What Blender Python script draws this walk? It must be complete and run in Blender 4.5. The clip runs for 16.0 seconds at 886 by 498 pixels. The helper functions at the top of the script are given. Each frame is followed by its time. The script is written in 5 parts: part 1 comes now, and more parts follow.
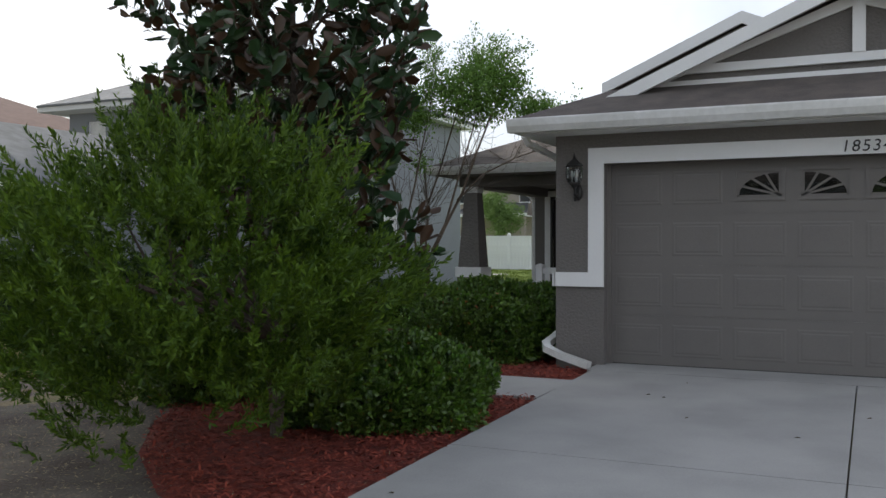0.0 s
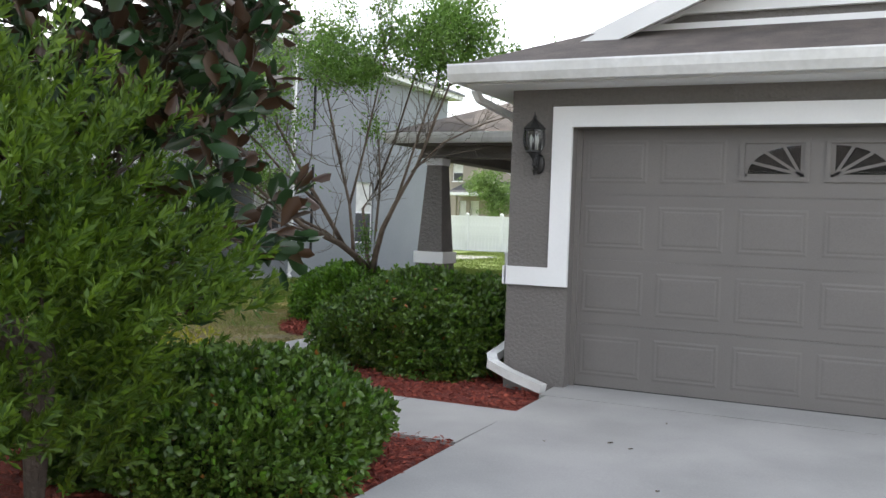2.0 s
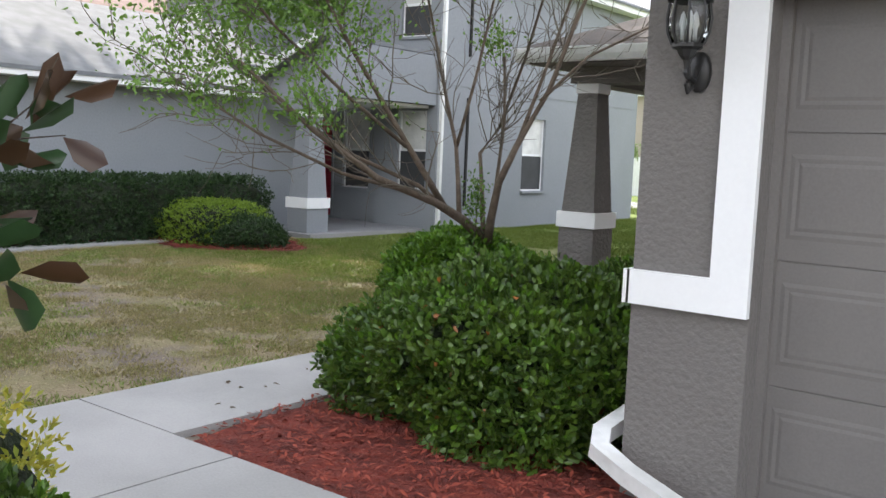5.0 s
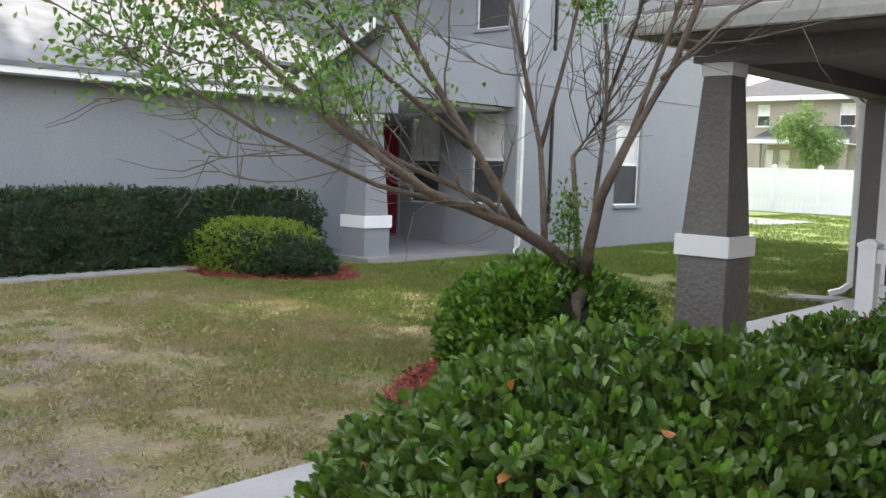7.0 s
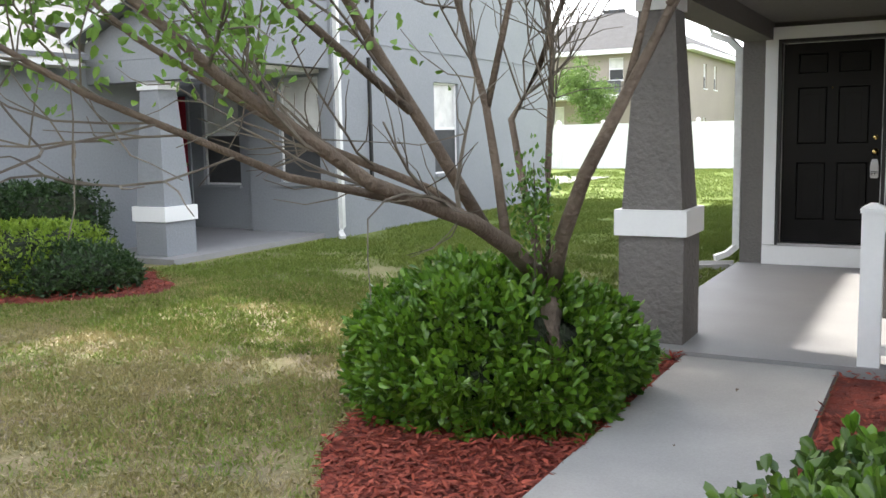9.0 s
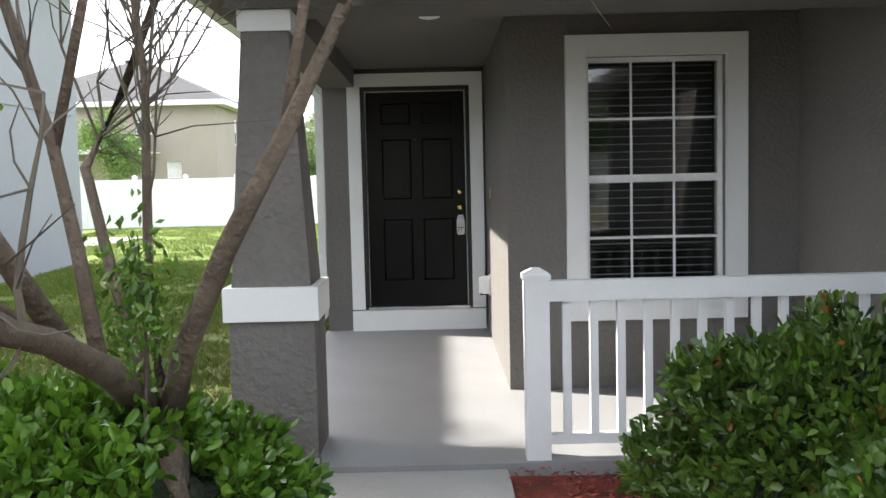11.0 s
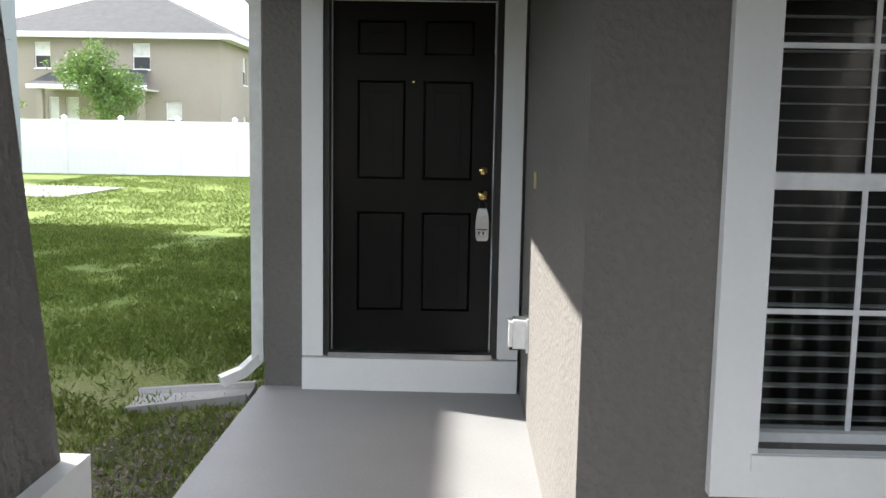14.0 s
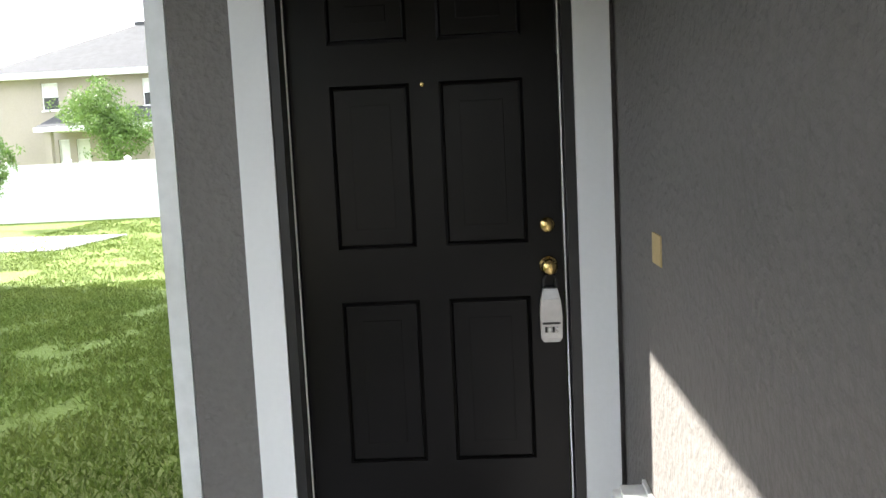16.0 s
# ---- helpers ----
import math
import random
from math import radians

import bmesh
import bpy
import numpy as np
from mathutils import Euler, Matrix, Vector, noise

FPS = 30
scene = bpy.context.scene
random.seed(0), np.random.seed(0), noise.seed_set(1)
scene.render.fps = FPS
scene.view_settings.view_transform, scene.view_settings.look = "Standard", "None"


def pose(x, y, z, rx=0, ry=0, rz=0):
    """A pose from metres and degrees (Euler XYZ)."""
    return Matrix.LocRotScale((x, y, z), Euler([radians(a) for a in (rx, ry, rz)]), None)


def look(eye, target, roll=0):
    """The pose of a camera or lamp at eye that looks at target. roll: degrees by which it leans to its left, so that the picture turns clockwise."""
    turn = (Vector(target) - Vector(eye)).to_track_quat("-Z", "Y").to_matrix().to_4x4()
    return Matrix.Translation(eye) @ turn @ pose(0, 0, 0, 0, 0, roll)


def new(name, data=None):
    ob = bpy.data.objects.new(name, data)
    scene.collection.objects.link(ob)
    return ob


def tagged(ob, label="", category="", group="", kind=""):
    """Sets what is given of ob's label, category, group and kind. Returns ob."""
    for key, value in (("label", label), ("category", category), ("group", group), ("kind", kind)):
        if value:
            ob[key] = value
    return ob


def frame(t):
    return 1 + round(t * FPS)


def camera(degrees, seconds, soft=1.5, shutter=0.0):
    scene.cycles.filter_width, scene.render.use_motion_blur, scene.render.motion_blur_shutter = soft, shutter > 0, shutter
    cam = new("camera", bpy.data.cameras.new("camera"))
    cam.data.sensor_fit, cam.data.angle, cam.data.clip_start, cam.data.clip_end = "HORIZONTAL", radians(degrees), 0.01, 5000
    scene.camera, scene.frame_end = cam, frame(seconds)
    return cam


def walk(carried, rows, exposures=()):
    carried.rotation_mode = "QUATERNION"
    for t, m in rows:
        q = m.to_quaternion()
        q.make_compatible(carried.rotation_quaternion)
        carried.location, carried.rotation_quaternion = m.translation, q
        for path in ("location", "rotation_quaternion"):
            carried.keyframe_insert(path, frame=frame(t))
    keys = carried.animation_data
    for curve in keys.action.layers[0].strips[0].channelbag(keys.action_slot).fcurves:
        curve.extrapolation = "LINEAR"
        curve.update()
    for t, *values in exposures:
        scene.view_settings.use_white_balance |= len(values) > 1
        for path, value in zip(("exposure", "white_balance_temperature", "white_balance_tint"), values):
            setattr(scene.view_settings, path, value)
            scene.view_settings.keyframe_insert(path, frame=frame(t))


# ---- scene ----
import itertools

cam = camera(51.5, 16.0)
PATH = [
    (0, (0.643, -1.496, 1.288), (-0.204, 0.316, 1.276), 0.0),
    (0.5, (0.583, -0.925, 1.305), (-0.252, 0.892, 1.265), 0.3),
    (1, (0.515, -0.378, 1.304), (-0.252, 1.465, 1.182), 0.5),
    (1.5, (0.457, 0.214, 1.331), (-0.383, 2.026, 1.224), 1.8),
    (2, (0.35, 0.81, 1.327), (-0.505, 2.617, 1.268), 2.0),
    (2.5, (0.242, 1.497, 1.34), (-0.613, 3.302, 1.227), 2.0),
    (3, (0.118, 2.075, 1.361), (-0.902, 3.793, 1.253), 1.9),
    (3.5, (-0.032, 2.616, 1.39), (-1.036, 4.341, 1.258), 2.1),
    (4, (-0.172, 3.199, 1.395), (-1.286, 4.857, 1.292), 1.1),
    (4.2, (-0.242, 3.421, 1.416), (-1.398, 5.047, 1.276), 1.4),
    (6.3, (-1.57, 5.619, 1.46), (-2.891, 7.108, 1.266), 0.6),
    (6.5, (-1.75, 5.794, 1.453), (-3.096, 7.265, 1.302), 0.6),
    (7, (-2.091, 6.197, 1.381), (-3.459, 7.644, 1.199), 1.8),
    (7.5, (-2.562, 6.558, 1.427), (-3.766, 8.145, 1.245), 0.5),
    (8, (-3.107, 6.872, 1.501), (-4.44, 8.353, 1.321), -1.9),
    (8.5, (-3.608, 7.059, 1.517), (-4.907, 8.561, 1.279), -0.3),
    (9, (-3.988, 7.147, 1.399), (-4.942, 8.887, 1.151), -1.2),
    (9.5, (-4.325, 7.407, 1.468), (-4.954, 9.291, 1.232), -0.9),
    (10, (-4.601, 7.627, 1.394), (-4.805, 9.609, 1.219), -1.1),
    (10.2, (-4.717, 7.7, 1.39), (-4.801, 9.693, 1.245), -2.3),
    (12.3, (-4.852, 10.024, 1.481), (-4.811, 12.014, 1.283), -1.0),
    (12.5, (-4.81, 10.181, 1.497), (-4.788, 12.168, 1.274), -0.1),
    (13, (-4.788, 10.729, 1.482), (-4.646, 12.711, 1.254), 0.1),
    (13.5, (-4.755, 11.284, 1.498), (-4.708, 13.27, 1.27), -0.1),
    (14, (-4.719, 11.8, 1.51), (-4.758, 13.783, 1.254), 1.0),
    (14.5, (-4.74, 12.265, 1.585), (-4.649, 14.25, 1.355), -0.1),
    (15, (-4.707, 12.858, 1.592), (-4.695, 14.848, 1.387), -1.5),
    (15.5, (-4.732, 13.382, 1.571), (-4.766, 15.37, 1.353), 0.3),
    (16, (-4.775, 13.931, 1.563), (-4.892, 15.916, 1.344), -2.8),
]
walk(cam, [(t, look(eye, target, roll)) for t, eye, target, roll in PATH], [(0.0, -0.05, 6300, 10), (0.5, 0.0, 6300, 10), (1.0, 0.15, 6300, 10), (1.5, 0.8, 6400, 10), (2.5, 1.15, 6500, 11), (3.5, 1.42, 6600, 12), (4.0, 1.45, 6550, 12), (6.5, 1.52, 6500, 12), (7.0, 1.6, 6500, 12), (8.5, 1.86, 6550, 11), (10.0, 1.82, 6550, 11), (12.5, 1.75, 6350, 10), (14.6, 1.82, 6350, 10), (15.2, 2.03, 6400, 10), (16.0, 2.35, 6400, 10)])

# ---- world and light ----
SUN = Vector((-1.0, 0.37, 0.80)).normalized()
world = bpy.data.worlds.new("sky")
scene.world = world
world.use_nodes = True
wn, wl = world.node_tree.nodes, world.node_tree.links
sky = wn.new("ShaderNodeTexSky")
sky.sky_type, sky.sun_disc = "NISHITA", False
sky.sun_elevation = math.asin(SUN.z)
sky.sun_rotation = math.atan2(SUN.x, SUN.y)
sky.dust_density = 3.0
cloud = wn.new("ShaderNodeTexNoise")
cloud.inputs["Scale"].default_value, cloud.inputs["Detail"].default_value = 1.6, 6.0
cmap = wn.new("ShaderNodeMapRange")
cmap.inputs[1].default_value, cmap.inputs[2].default_value = 0.36, 0.56
coords = wn.new("ShaderNodeTexCoord")
wmix = wn.new("ShaderNodeMix")
wmix.data_type = "RGBA"
wmix.inputs[7].default_value = (9.0, 9.3, 9.8, 1)
wl.new(coords.outputs["Generated"], cloud.inputs["Vector"])
wl.new(cloud.outputs[0], cmap.inputs[0])
wl.new(cmap.outputs[0], wmix.inputs[0])
wl.new(sky.outputs[0], wmix.inputs[6])
wl.new(wmix.outputs[2], wn["Background"].inputs[0])
wn["Background"].inputs[1].default_value = 0.13
sun = new("sun", bpy.data.lights.new("sun", "SUN"))
sun.data.energy, sun.data.angle, sun.data.color = 4.6, radians(0.8), (1.0, 0.95, 0.86)
sun.matrix_world = look(SUN * 60, (0, 0, 0))
scene.view_settings.exposure = 0.0


# ---- materials ----
def material(name, color, rough=0.8, color2=None, scale=4.0, fine=60.0, bump=0.3, depth=0.01, metal=0.0, island=0.0, detail=5.0, spec=0.5, grainy=0.22):
    """A base colour with broad variation towards color2, fine relief and, for many small pieces, variation from piece to piece."""
    m = bpy.data.materials.new(name)
    m.use_nodes = True
    n, l = m.node_tree.nodes, m.node_tree.links
    b = n["Principled BSDF"]
    b.inputs["Roughness"].default_value, b.inputs["Metallic"].default_value = rough, metal
    b.inputs["Specular IOR Level"].default_value = spec
    color2 = color2 or [c * 0.8 for c in color]
    tc = n.new("ShaderNodeTexCoord")
    big, small = n.new("ShaderNodeTexNoise"), n.new("ShaderNodeTexNoise")
    big.inputs["Scale"].default_value, big.inputs["Detail"].default_value = scale, detail
    small.inputs["Scale"].default_value, small.inputs["Detail"].default_value = fine, 3.0
    for t in (big, small):
        l.new(tc.outputs["Object"], t.inputs["Vector"])
    ramp = n.new("ShaderNodeMapRange")
    ramp.inputs[1].default_value, ramp.inputs[2].default_value = 0.35, 0.65
    l.new(big.outputs[0], ramp.inputs[0])
    mix = n.new("ShaderNodeMix")
    mix.data_type = "RGBA"
    mix.inputs[6].default_value, mix.inputs[7].default_value = (*color, 1), (*color2, 1)
    last = ramp.outputs[0]
    if island:
        geo = n.new("ShaderNodeNewGeometry")
        add = n.new("ShaderNodeMix")
        add.inputs[0].default_value = island
        l.new(ramp.outputs[0], add.inputs[2])
        l.new(geo.outputs["Random Per Island"], add.inputs[3])
        last = add.outputs[0]
    l.new(last, mix.inputs[0])
    grain = n.new("ShaderNodeMix")
    grain.data_type, grain.blend_type = "RGBA", "MULTIPLY"
    grain.inputs[0].default_value = grainy
    gr = n.new("ShaderNodeMapRange")
    gr.inputs[1].default_value, gr.inputs[2].default_value, gr.inputs[3].default_value, gr.inputs[4].default_value = 0.3, 0.7, 0.7, 1.2
    l.new(small.outputs[0], gr.inputs[0])
    l.new(mix.outputs[2], grain.inputs[6])
    l.new(gr.outputs[0], grain.inputs[7])
    l.new(grain.outputs[2], b.inputs["Base Color"])
    if bump:
        bp = n.new("ShaderNodeBump")
        bp.inputs["Strength"].default_value, bp.inputs["Distance"].default_value = bump, depth
        l.new(small.outputs[0], bp.inputs["Height"])
        l.new(bp.outputs[0], b.inputs["Normal"])
    return m


def leafy(name, color, color2, rough=0.45, odd=None):
    m = material(name, color, rough, color2, 3.0, 30.0, 0.0, island=0.7)
    n, l = m.node_tree.nodes, m.node_tree.links
    b = n["Principled BSDF"]
    src = b.inputs["Base Color"].links[0].from_socket
    if odd:
        geo, th, mx = n.new("ShaderNodeNewGeometry"), n.new("ShaderNodeMath"), n.new("ShaderNodeMix")
        th.operation = "GREATER_THAN"
        th.inputs[1].default_value = odd[1]
        mx.data_type = "RGBA"
        mx.inputs[7].default_value = (*odd[0], 1)
        l.new(geo.outputs["Random Per Island"], th.inputs[0])
        l.new(th.outputs[0], mx.inputs[0])
        l.new(src, mx.inputs[6])
        l.new(mx.outputs[2], b.inputs["Base Color"])
        src = mx.outputs[2]
    tr, ms = n.new("ShaderNodeBsdfTranslucent"), n.new("ShaderNodeMixShader")
    ms.inputs[0].default_value = 0.28
    l.new(src, tr.inputs["Color"])
    l.new(b.outputs[0], ms.inputs[1])
    l.new(tr.outputs[0], ms.inputs[2])
    l.new(ms.outputs[0], n["Material Output"].inputs[0])
    return m


STUCCO = material("grey_stucco", (0.165, 0.155, 0.145), 0.9, (0.145, 0.136, 0.128), 0.7, 38, 0.7, 0.018)
STUCCO_COL = material("rough_grey_stucco", (0.165, 0.155, 0.145), 0.9, (0.14, 0.132, 0.124), 2.0, 24, 0.75, 0.035)
WHITE = material("white_paint", (0.78, 0.79, 0.79), 0.6, (0.73, 0.74, 0.74), 1.2, 50, 0.10, 0.003, grainy=0.05)
VINYL = material("white_vinyl", (0.8, 0.81, 0.82), 0.35, (0.74, 0.75, 0.76), 1.5, 30, 0.03, 0.002)
METALW = material("white_metal", (0.75, 0.76, 0.76), 0.35, (0.62, 0.63, 0.61), 3, 20, 0.05, 0.002)
GDOOR = material("garage_door_paint", (0.16, 0.15, 0.14), 0.55, (0.145, 0.136, 0.128), 1.5, 90, 0.12, 0.003)
BLACK = material("black_door_paint", (0.006, 0.0055, 0.0055), 0.28, (0.0045, 0.0042, 0.0042), 5, 150, 0.12, 0.002, spec=0.18)
IRON = material("black_iron", (0.02, 0.02, 0.02), 0.4, None, 8, 80, 0.2, 0.002, spec=0.4)
SHINGLE = material("brown_shingle", (0.12, 0.10, 0.09), 0.95, (0.075, 0.065, 0.06), 3.5, 60, 0.6, 0.01)
SHINGLE_D = material("dark_grey_shingle", (0.065, 0.066, 0.07), 0.95, None, 3.5, 60, 0.6, 0.01)
SHINGLE_G = material("grey_shingle", (0.20, 0.21, 0.225), 0.95, (0.15, 0.16, 0.17), 3.5, 60, 0.6, 0.01)
SHINGLE_B = material("red_brown_shingle", (0.17, 0.10, 0.08), 0.95, None, 3.5, 60, 0.6, 0.01)
CONCRETE = material("concrete", (0.37, 0.365, 0.355), 0.9, (0.30, 0.298, 0.29), 1.2, 90, 0.25, 0.004, detail=8)
PORCHFLOOR = material("painted_porch_slab", (0.27, 0.27, 0.275), 0.6, (0.24, 0.24, 0.245), 1.5, 70, 0.15, 0.003)
MULCH = material("red_mulch", (0.22, 0.035, 0.02), 0.95, (0.11, 0.018, 0.012), 9, 70, 0.9, 0.03)
CHIP = material("red_mulch_chip", (0.34, 0.07, 0.04), 0.9, (0.12, 0.018, 0.012), 5, 40, 0.3, 0.005, island=0.9)
BLUEGREY = material("blue_grey_stucco", (0.25, 0.265, 0.285), 0.9, (0.225, 0.24, 0.26), 0.5, 35, 0.4, 0.012)
TAN = material("tan_stucco", (0.33, 0.29, 0.25), 0.9, (0.30, 0.265, 0.23), 0.5, 35, 0.4, 0.012)
REDDOOR = material("red_door_paint", (0.5, 0.02, 0.05), 0.5, None, 4, 60, 0.1, 0.003)
BRASS = material("brass", (0.75, 0.55, 0.22), 0.25, None, 4, 60, 0.05, 0.001, metal=1.0)
STEEL = material("steel", (0.5, 0.5, 0.5), 0.35, None, 6, 60, 0.1, 0.001, metal=1.0)
OCHRE = material("bare_ochre", (0.55, 0.42, 0.2), 0.8)
BARK = material("grey_brown_bark", (0.15, 0.115, 0.085), 0.9, (0.10, 0.075, 0.055), 9, 45, 0.8, 0.02)
TWIG = material("thin_twigs", (0.15, 0.13, 0.10), 0.9, (0.09, 0.075, 0.06), 6, 40, 0.3, 0.01)
DARKBARK = material("dark_bark", (0.09, 0.07, 0.055), 0.9, None, 9, 45, 0.8, 0.02)
BLIND = material("white_blind", (0.7, 0.7, 0.68), 0.6, None, 4, 60, 0.05)
# near-black that paints in the darkness of unlit interiors
DARK = material("unlit_room_black", (0.02, 0.02, 0.02), 0.9)
SCREEN = material("insect_screen", (0.05, 0.052, 0.055), 0.8)
L_HOLLY = leafy("shrub_leaf", (0.028, 0.068, 0.014), (0.125, 0.215, 0.03), 0.30, ((0.30, 0.12, 0.03), 0.992))
L_HOLLY2 = leafy("young_shrub_leaf", (0.036, 0.105, 0.010), (0.135, 0.265, 0.025), 0.28)
L_FERN = leafy("feathery_leaf", (0.018, 0.055, 0.004), (0.13, 0.22, 0.012), 0.55)
L_MAG = leafy("magnolia_leaf", (0.018, 0.045, 0.018), (0.05, 0.10, 0.035), 0.28, ((0.06, 0.032, 0.017), 0.62))
L_CRAPE = leafy("crape_leaf", (0.09, 0.19, 0.025), (0.17, 0.30, 0.05), 0.5)
L_HEDGE = leafy("hedge_leaf", (0.016, 0.042, 0.014), (0.045, 0.095, 0.022), 0.45)
STRAW = material("dead_grass_bits", (0.44, 0.36, 0.22), 0.9, (0.16, 0.12, 0.08), 5, 40, 0, island=0.9)
L_YELLOW = leafy("yellow_leaf", (0.45, 0.38, 0.04), (0.25, 0.32, 0.04), 0.5)
L_LIME = leafy("lime_leaf", (0.15, 0.24, 0.02), (0.22, 0.33, 0.03), 0.5)
L_TREE = leafy("far_tree_leaf", (0.08, 0.15, 0.03), (0.16, 0.25, 0.06), 0.5)
# near-black green: the shade deep inside a shrub, put into the colour
CORE = material("painted_inner_shade", (0.022, 0.035, 0.012), 0.95, (0.012, 0.018, 0.008), 12, 60, 0.8, 0.03)
BLADE = material("grass_blade", (0.25, 0.25, 0.07), 0.7, (0.42, 0.34, 0.17), 2.6, 20, 0, island=0.5)
BLADE_T = material("fresh_grass_blade", (0.17, 0.26, 0.045), 0.7, (0.27, 0.31, 0.07), 1.6, 20, 0, island=0.5)
BLADE_G = material("green_grass_blade", (0.12, 0.19, 0.02), 0.7, (0.20, 0.25, 0.045), 0.9, 20, 0, island=0.5)


def glass_material():
    m = bpy.data.materials.new("window_glass")
    m.use_nodes = True
    n, l = m.node_tree.nodes, m.node_tree.links
    n.remove(n["Principled BSDF"])
    fr, tp, gl, mx = n.new("ShaderNodeFresnel"), n.new("ShaderNodeBsdfTransparent"), n.new("ShaderNodeBsdfGlossy"), n.new("ShaderNodeMixShader")
    tp.inputs[0].default_value = (0.8, 0.82, 0.82, 1)
    gl.inputs["Roughness"].default_value = 0.02
    fr.inputs[0].default_value = 1.55
    l.new(fr.outputs[0], mx.inputs[0])
    l.new(tp.outputs[0], mx.inputs[1])
    l.new(gl.outputs[0], mx.inputs[2])
    l.new(mx.outputs[0], n["Material Output"].inputs[0])
    return m


GLASS = glass_material()


def ground_material():
    """Patchy lawn soil: green where y is large, straw and sandy patches near the front bed."""
    m = material("lawn", (0.17, 0.165, 0.06), 0.95, (0.27, 0.215, 0.13), 2.2, 35, 0.9, 0.03, detail=9)
    n, l = m.node_tree.nodes, m.node_tree.links
    b = n["Principled BSDF"]
    src = b.inputs["Base Color"].links[0].from_socket
    tc, sep, mr = n.new("ShaderNodeTexCoord"), n.new("ShaderNodeSeparateXYZ"), n.new("ShaderNodeMapRange")
    mr.inputs[1].default_value, mr.inputs[2].default_value = 13.0, 20.0
    l.new(tc.outputs["Object"], sep.inputs[0])
    l.new(sep.outputs[1], mr.inputs[0])
    mx = n.new("ShaderNodeMix")
    mx.data_type = "RGBA"
    mx.inputs[7].default_value = (0.115, 0.165, 0.02, 1)
    l.new(mr.outputs[0], mx.inputs[0])
    l.new(src, mx.inputs[6])
    ns, mr2 = n.new("ShaderNodeTexNoise"), n.new("ShaderNodeMapRange")
    ns.inputs["Scale"].default_value, ns.inputs["Detail"].default_value = 1.3, 8
    mr2.inputs[1].default_value, mr2.inputs[2].default_value = 0.50, 0.60
    l.new(tc.outputs["Object"], ns.inputs["Vector"])
    l.new(ns.outputs[0], mr2.inputs[0])
    near, mul = n.new("ShaderNodeMapRange"), n.new("ShaderNodeMath")
    near.inputs[1].default_value, near.inputs[2].default_value, near.inputs[3].default_value, near.inputs[4].default_value = 9.0, 11.5, 1.0, 0.0
    mul.operation = "MULTIPLY"
    l.new(sep.outputs[1], near.inputs[0])
    l.new(mr2.outputs[0], mul.inputs[0])
    l.new(near.outputs[0], mul.inputs[1])
    mx2 = n.new("ShaderNodeMix")
    mx2.data_type = "RGBA"
    mx2.inputs[7].default_value = (0.19, 0.155, 0.125, 1)
    l.new(mul.outputs[0], mx2.inputs[0])
    l.new(mx.outputs[2], mx2.inputs[6])
    l.new(mx2.outputs[2], b.inputs["Base Color"])
    return m


LAWN = ground_material()
SOIL = material("bare_sandy_soil", (0.075, 0.06, 0.048), 0.95, (0.15, 0.13, 0.105), 1.9, 45, 0.9, 0.03, detail=10)

# ---- mesh helpers ----


def finish(name, me, mat, parent=None, label="", smooth=False):
    ob = new(name, me)
    me.materials.append(mat)
    if smooth:
        me.shade_smooth()
    if parent is not None:
        ob.parent = parent
    return tagged(ob, label)


def part(name, bm, mat, parent=None, label="", bevel=0.0, smooth=False):
    """Links a bmesh as one mesh object."""
    if bevel:
        bmesh.ops.bevel(bm, geom=[e for e in bm.edges if e.calc_face_angle(0) > 0.5], offset=bevel, segments=2, affect="EDGES", profile=0.7)
    bmesh.ops.recalc_face_normals(bm, faces=bm.faces)
    me = bpy.data.meshes.new(name)
    bm.to_mesh(me)
    bm.free()
    return finish(name, me, mat, parent, label, smooth)


def thing(name, at, label, category, group=""):
    ob = new(name)
    ob.location = at
    ob.empty_display_size = 0.1
    return tagged(ob, label, category, group)


def box(x0, x1, y0, y1, z0, z1, bm=None):
    bm = bm or bmesh.new()
    v = [bm.verts.new(p) for p in itertools.product((x0, x1), (y0, y1), (z0, z1))]
    for f in ((0, 1, 3, 2), (4, 6, 7, 5), (0, 4, 5, 1), (2, 3, 7, 6), (0, 2, 6, 4), (1, 5, 7, 3)):
        bm.faces.new([v[i] for i in f])
    return bm


def prism(points, lo, hi, axis="z", bm=None):
    """A straight body on a flat outline; axis: the way in which it is drawn out from lo to hi."""
    bm = bm or bmesh.new()
    put = {"z": lambda a, b, c: (a, b, c), "y": lambda a, b, c: (a, c, b), "x": lambda a, b, c: (c, a, b)}[axis]
    low, high = ([bm.verts.new(put(a, b, c)) for a, b in points] for c in (lo, hi))
    bm.faces.new(low)
    bm.faces.new(high[::-1])
    k = len(points)
    for i in range(k):
        bm.faces.new((low[i], high[i], high[(i + 1) % k], low[(i + 1) % k]))
    return bm


def loft(rings, bm=None, cap=True):
    """Joins rings of the same number of points."""
    bm = bm or bmesh.new()
    rows = [[bm.verts.new(p) for p in r] for r in rings]
    k = len(rows[0])
    for a, b in zip(rows, rows[1:]):
        for i in range(k):
            bm.faces.new((a[i], a[(i + 1) % k], b[(i + 1) % k], b[i]))
    if cap:
        bm.faces.new(rows[0][::-1])
        bm.faces.new(rows[-1])
    return bm


def rect_ring(cx, cy, hx, hy, z):
    return [(cx - hx, cy - hy, z), (cx + hx, cy - hy, z), (cx + hx, cy + hy, z), (cx - hx, cy + hy, z)]


def lathe(profile, cx, cy, n=16, bm=None):
    return loft([[(cx + r * math.cos(2 * math.pi * i / n), cy + r * math.sin(2 * math.pi * i / n), z) for i in range(n)] for r, z in profile], bm)


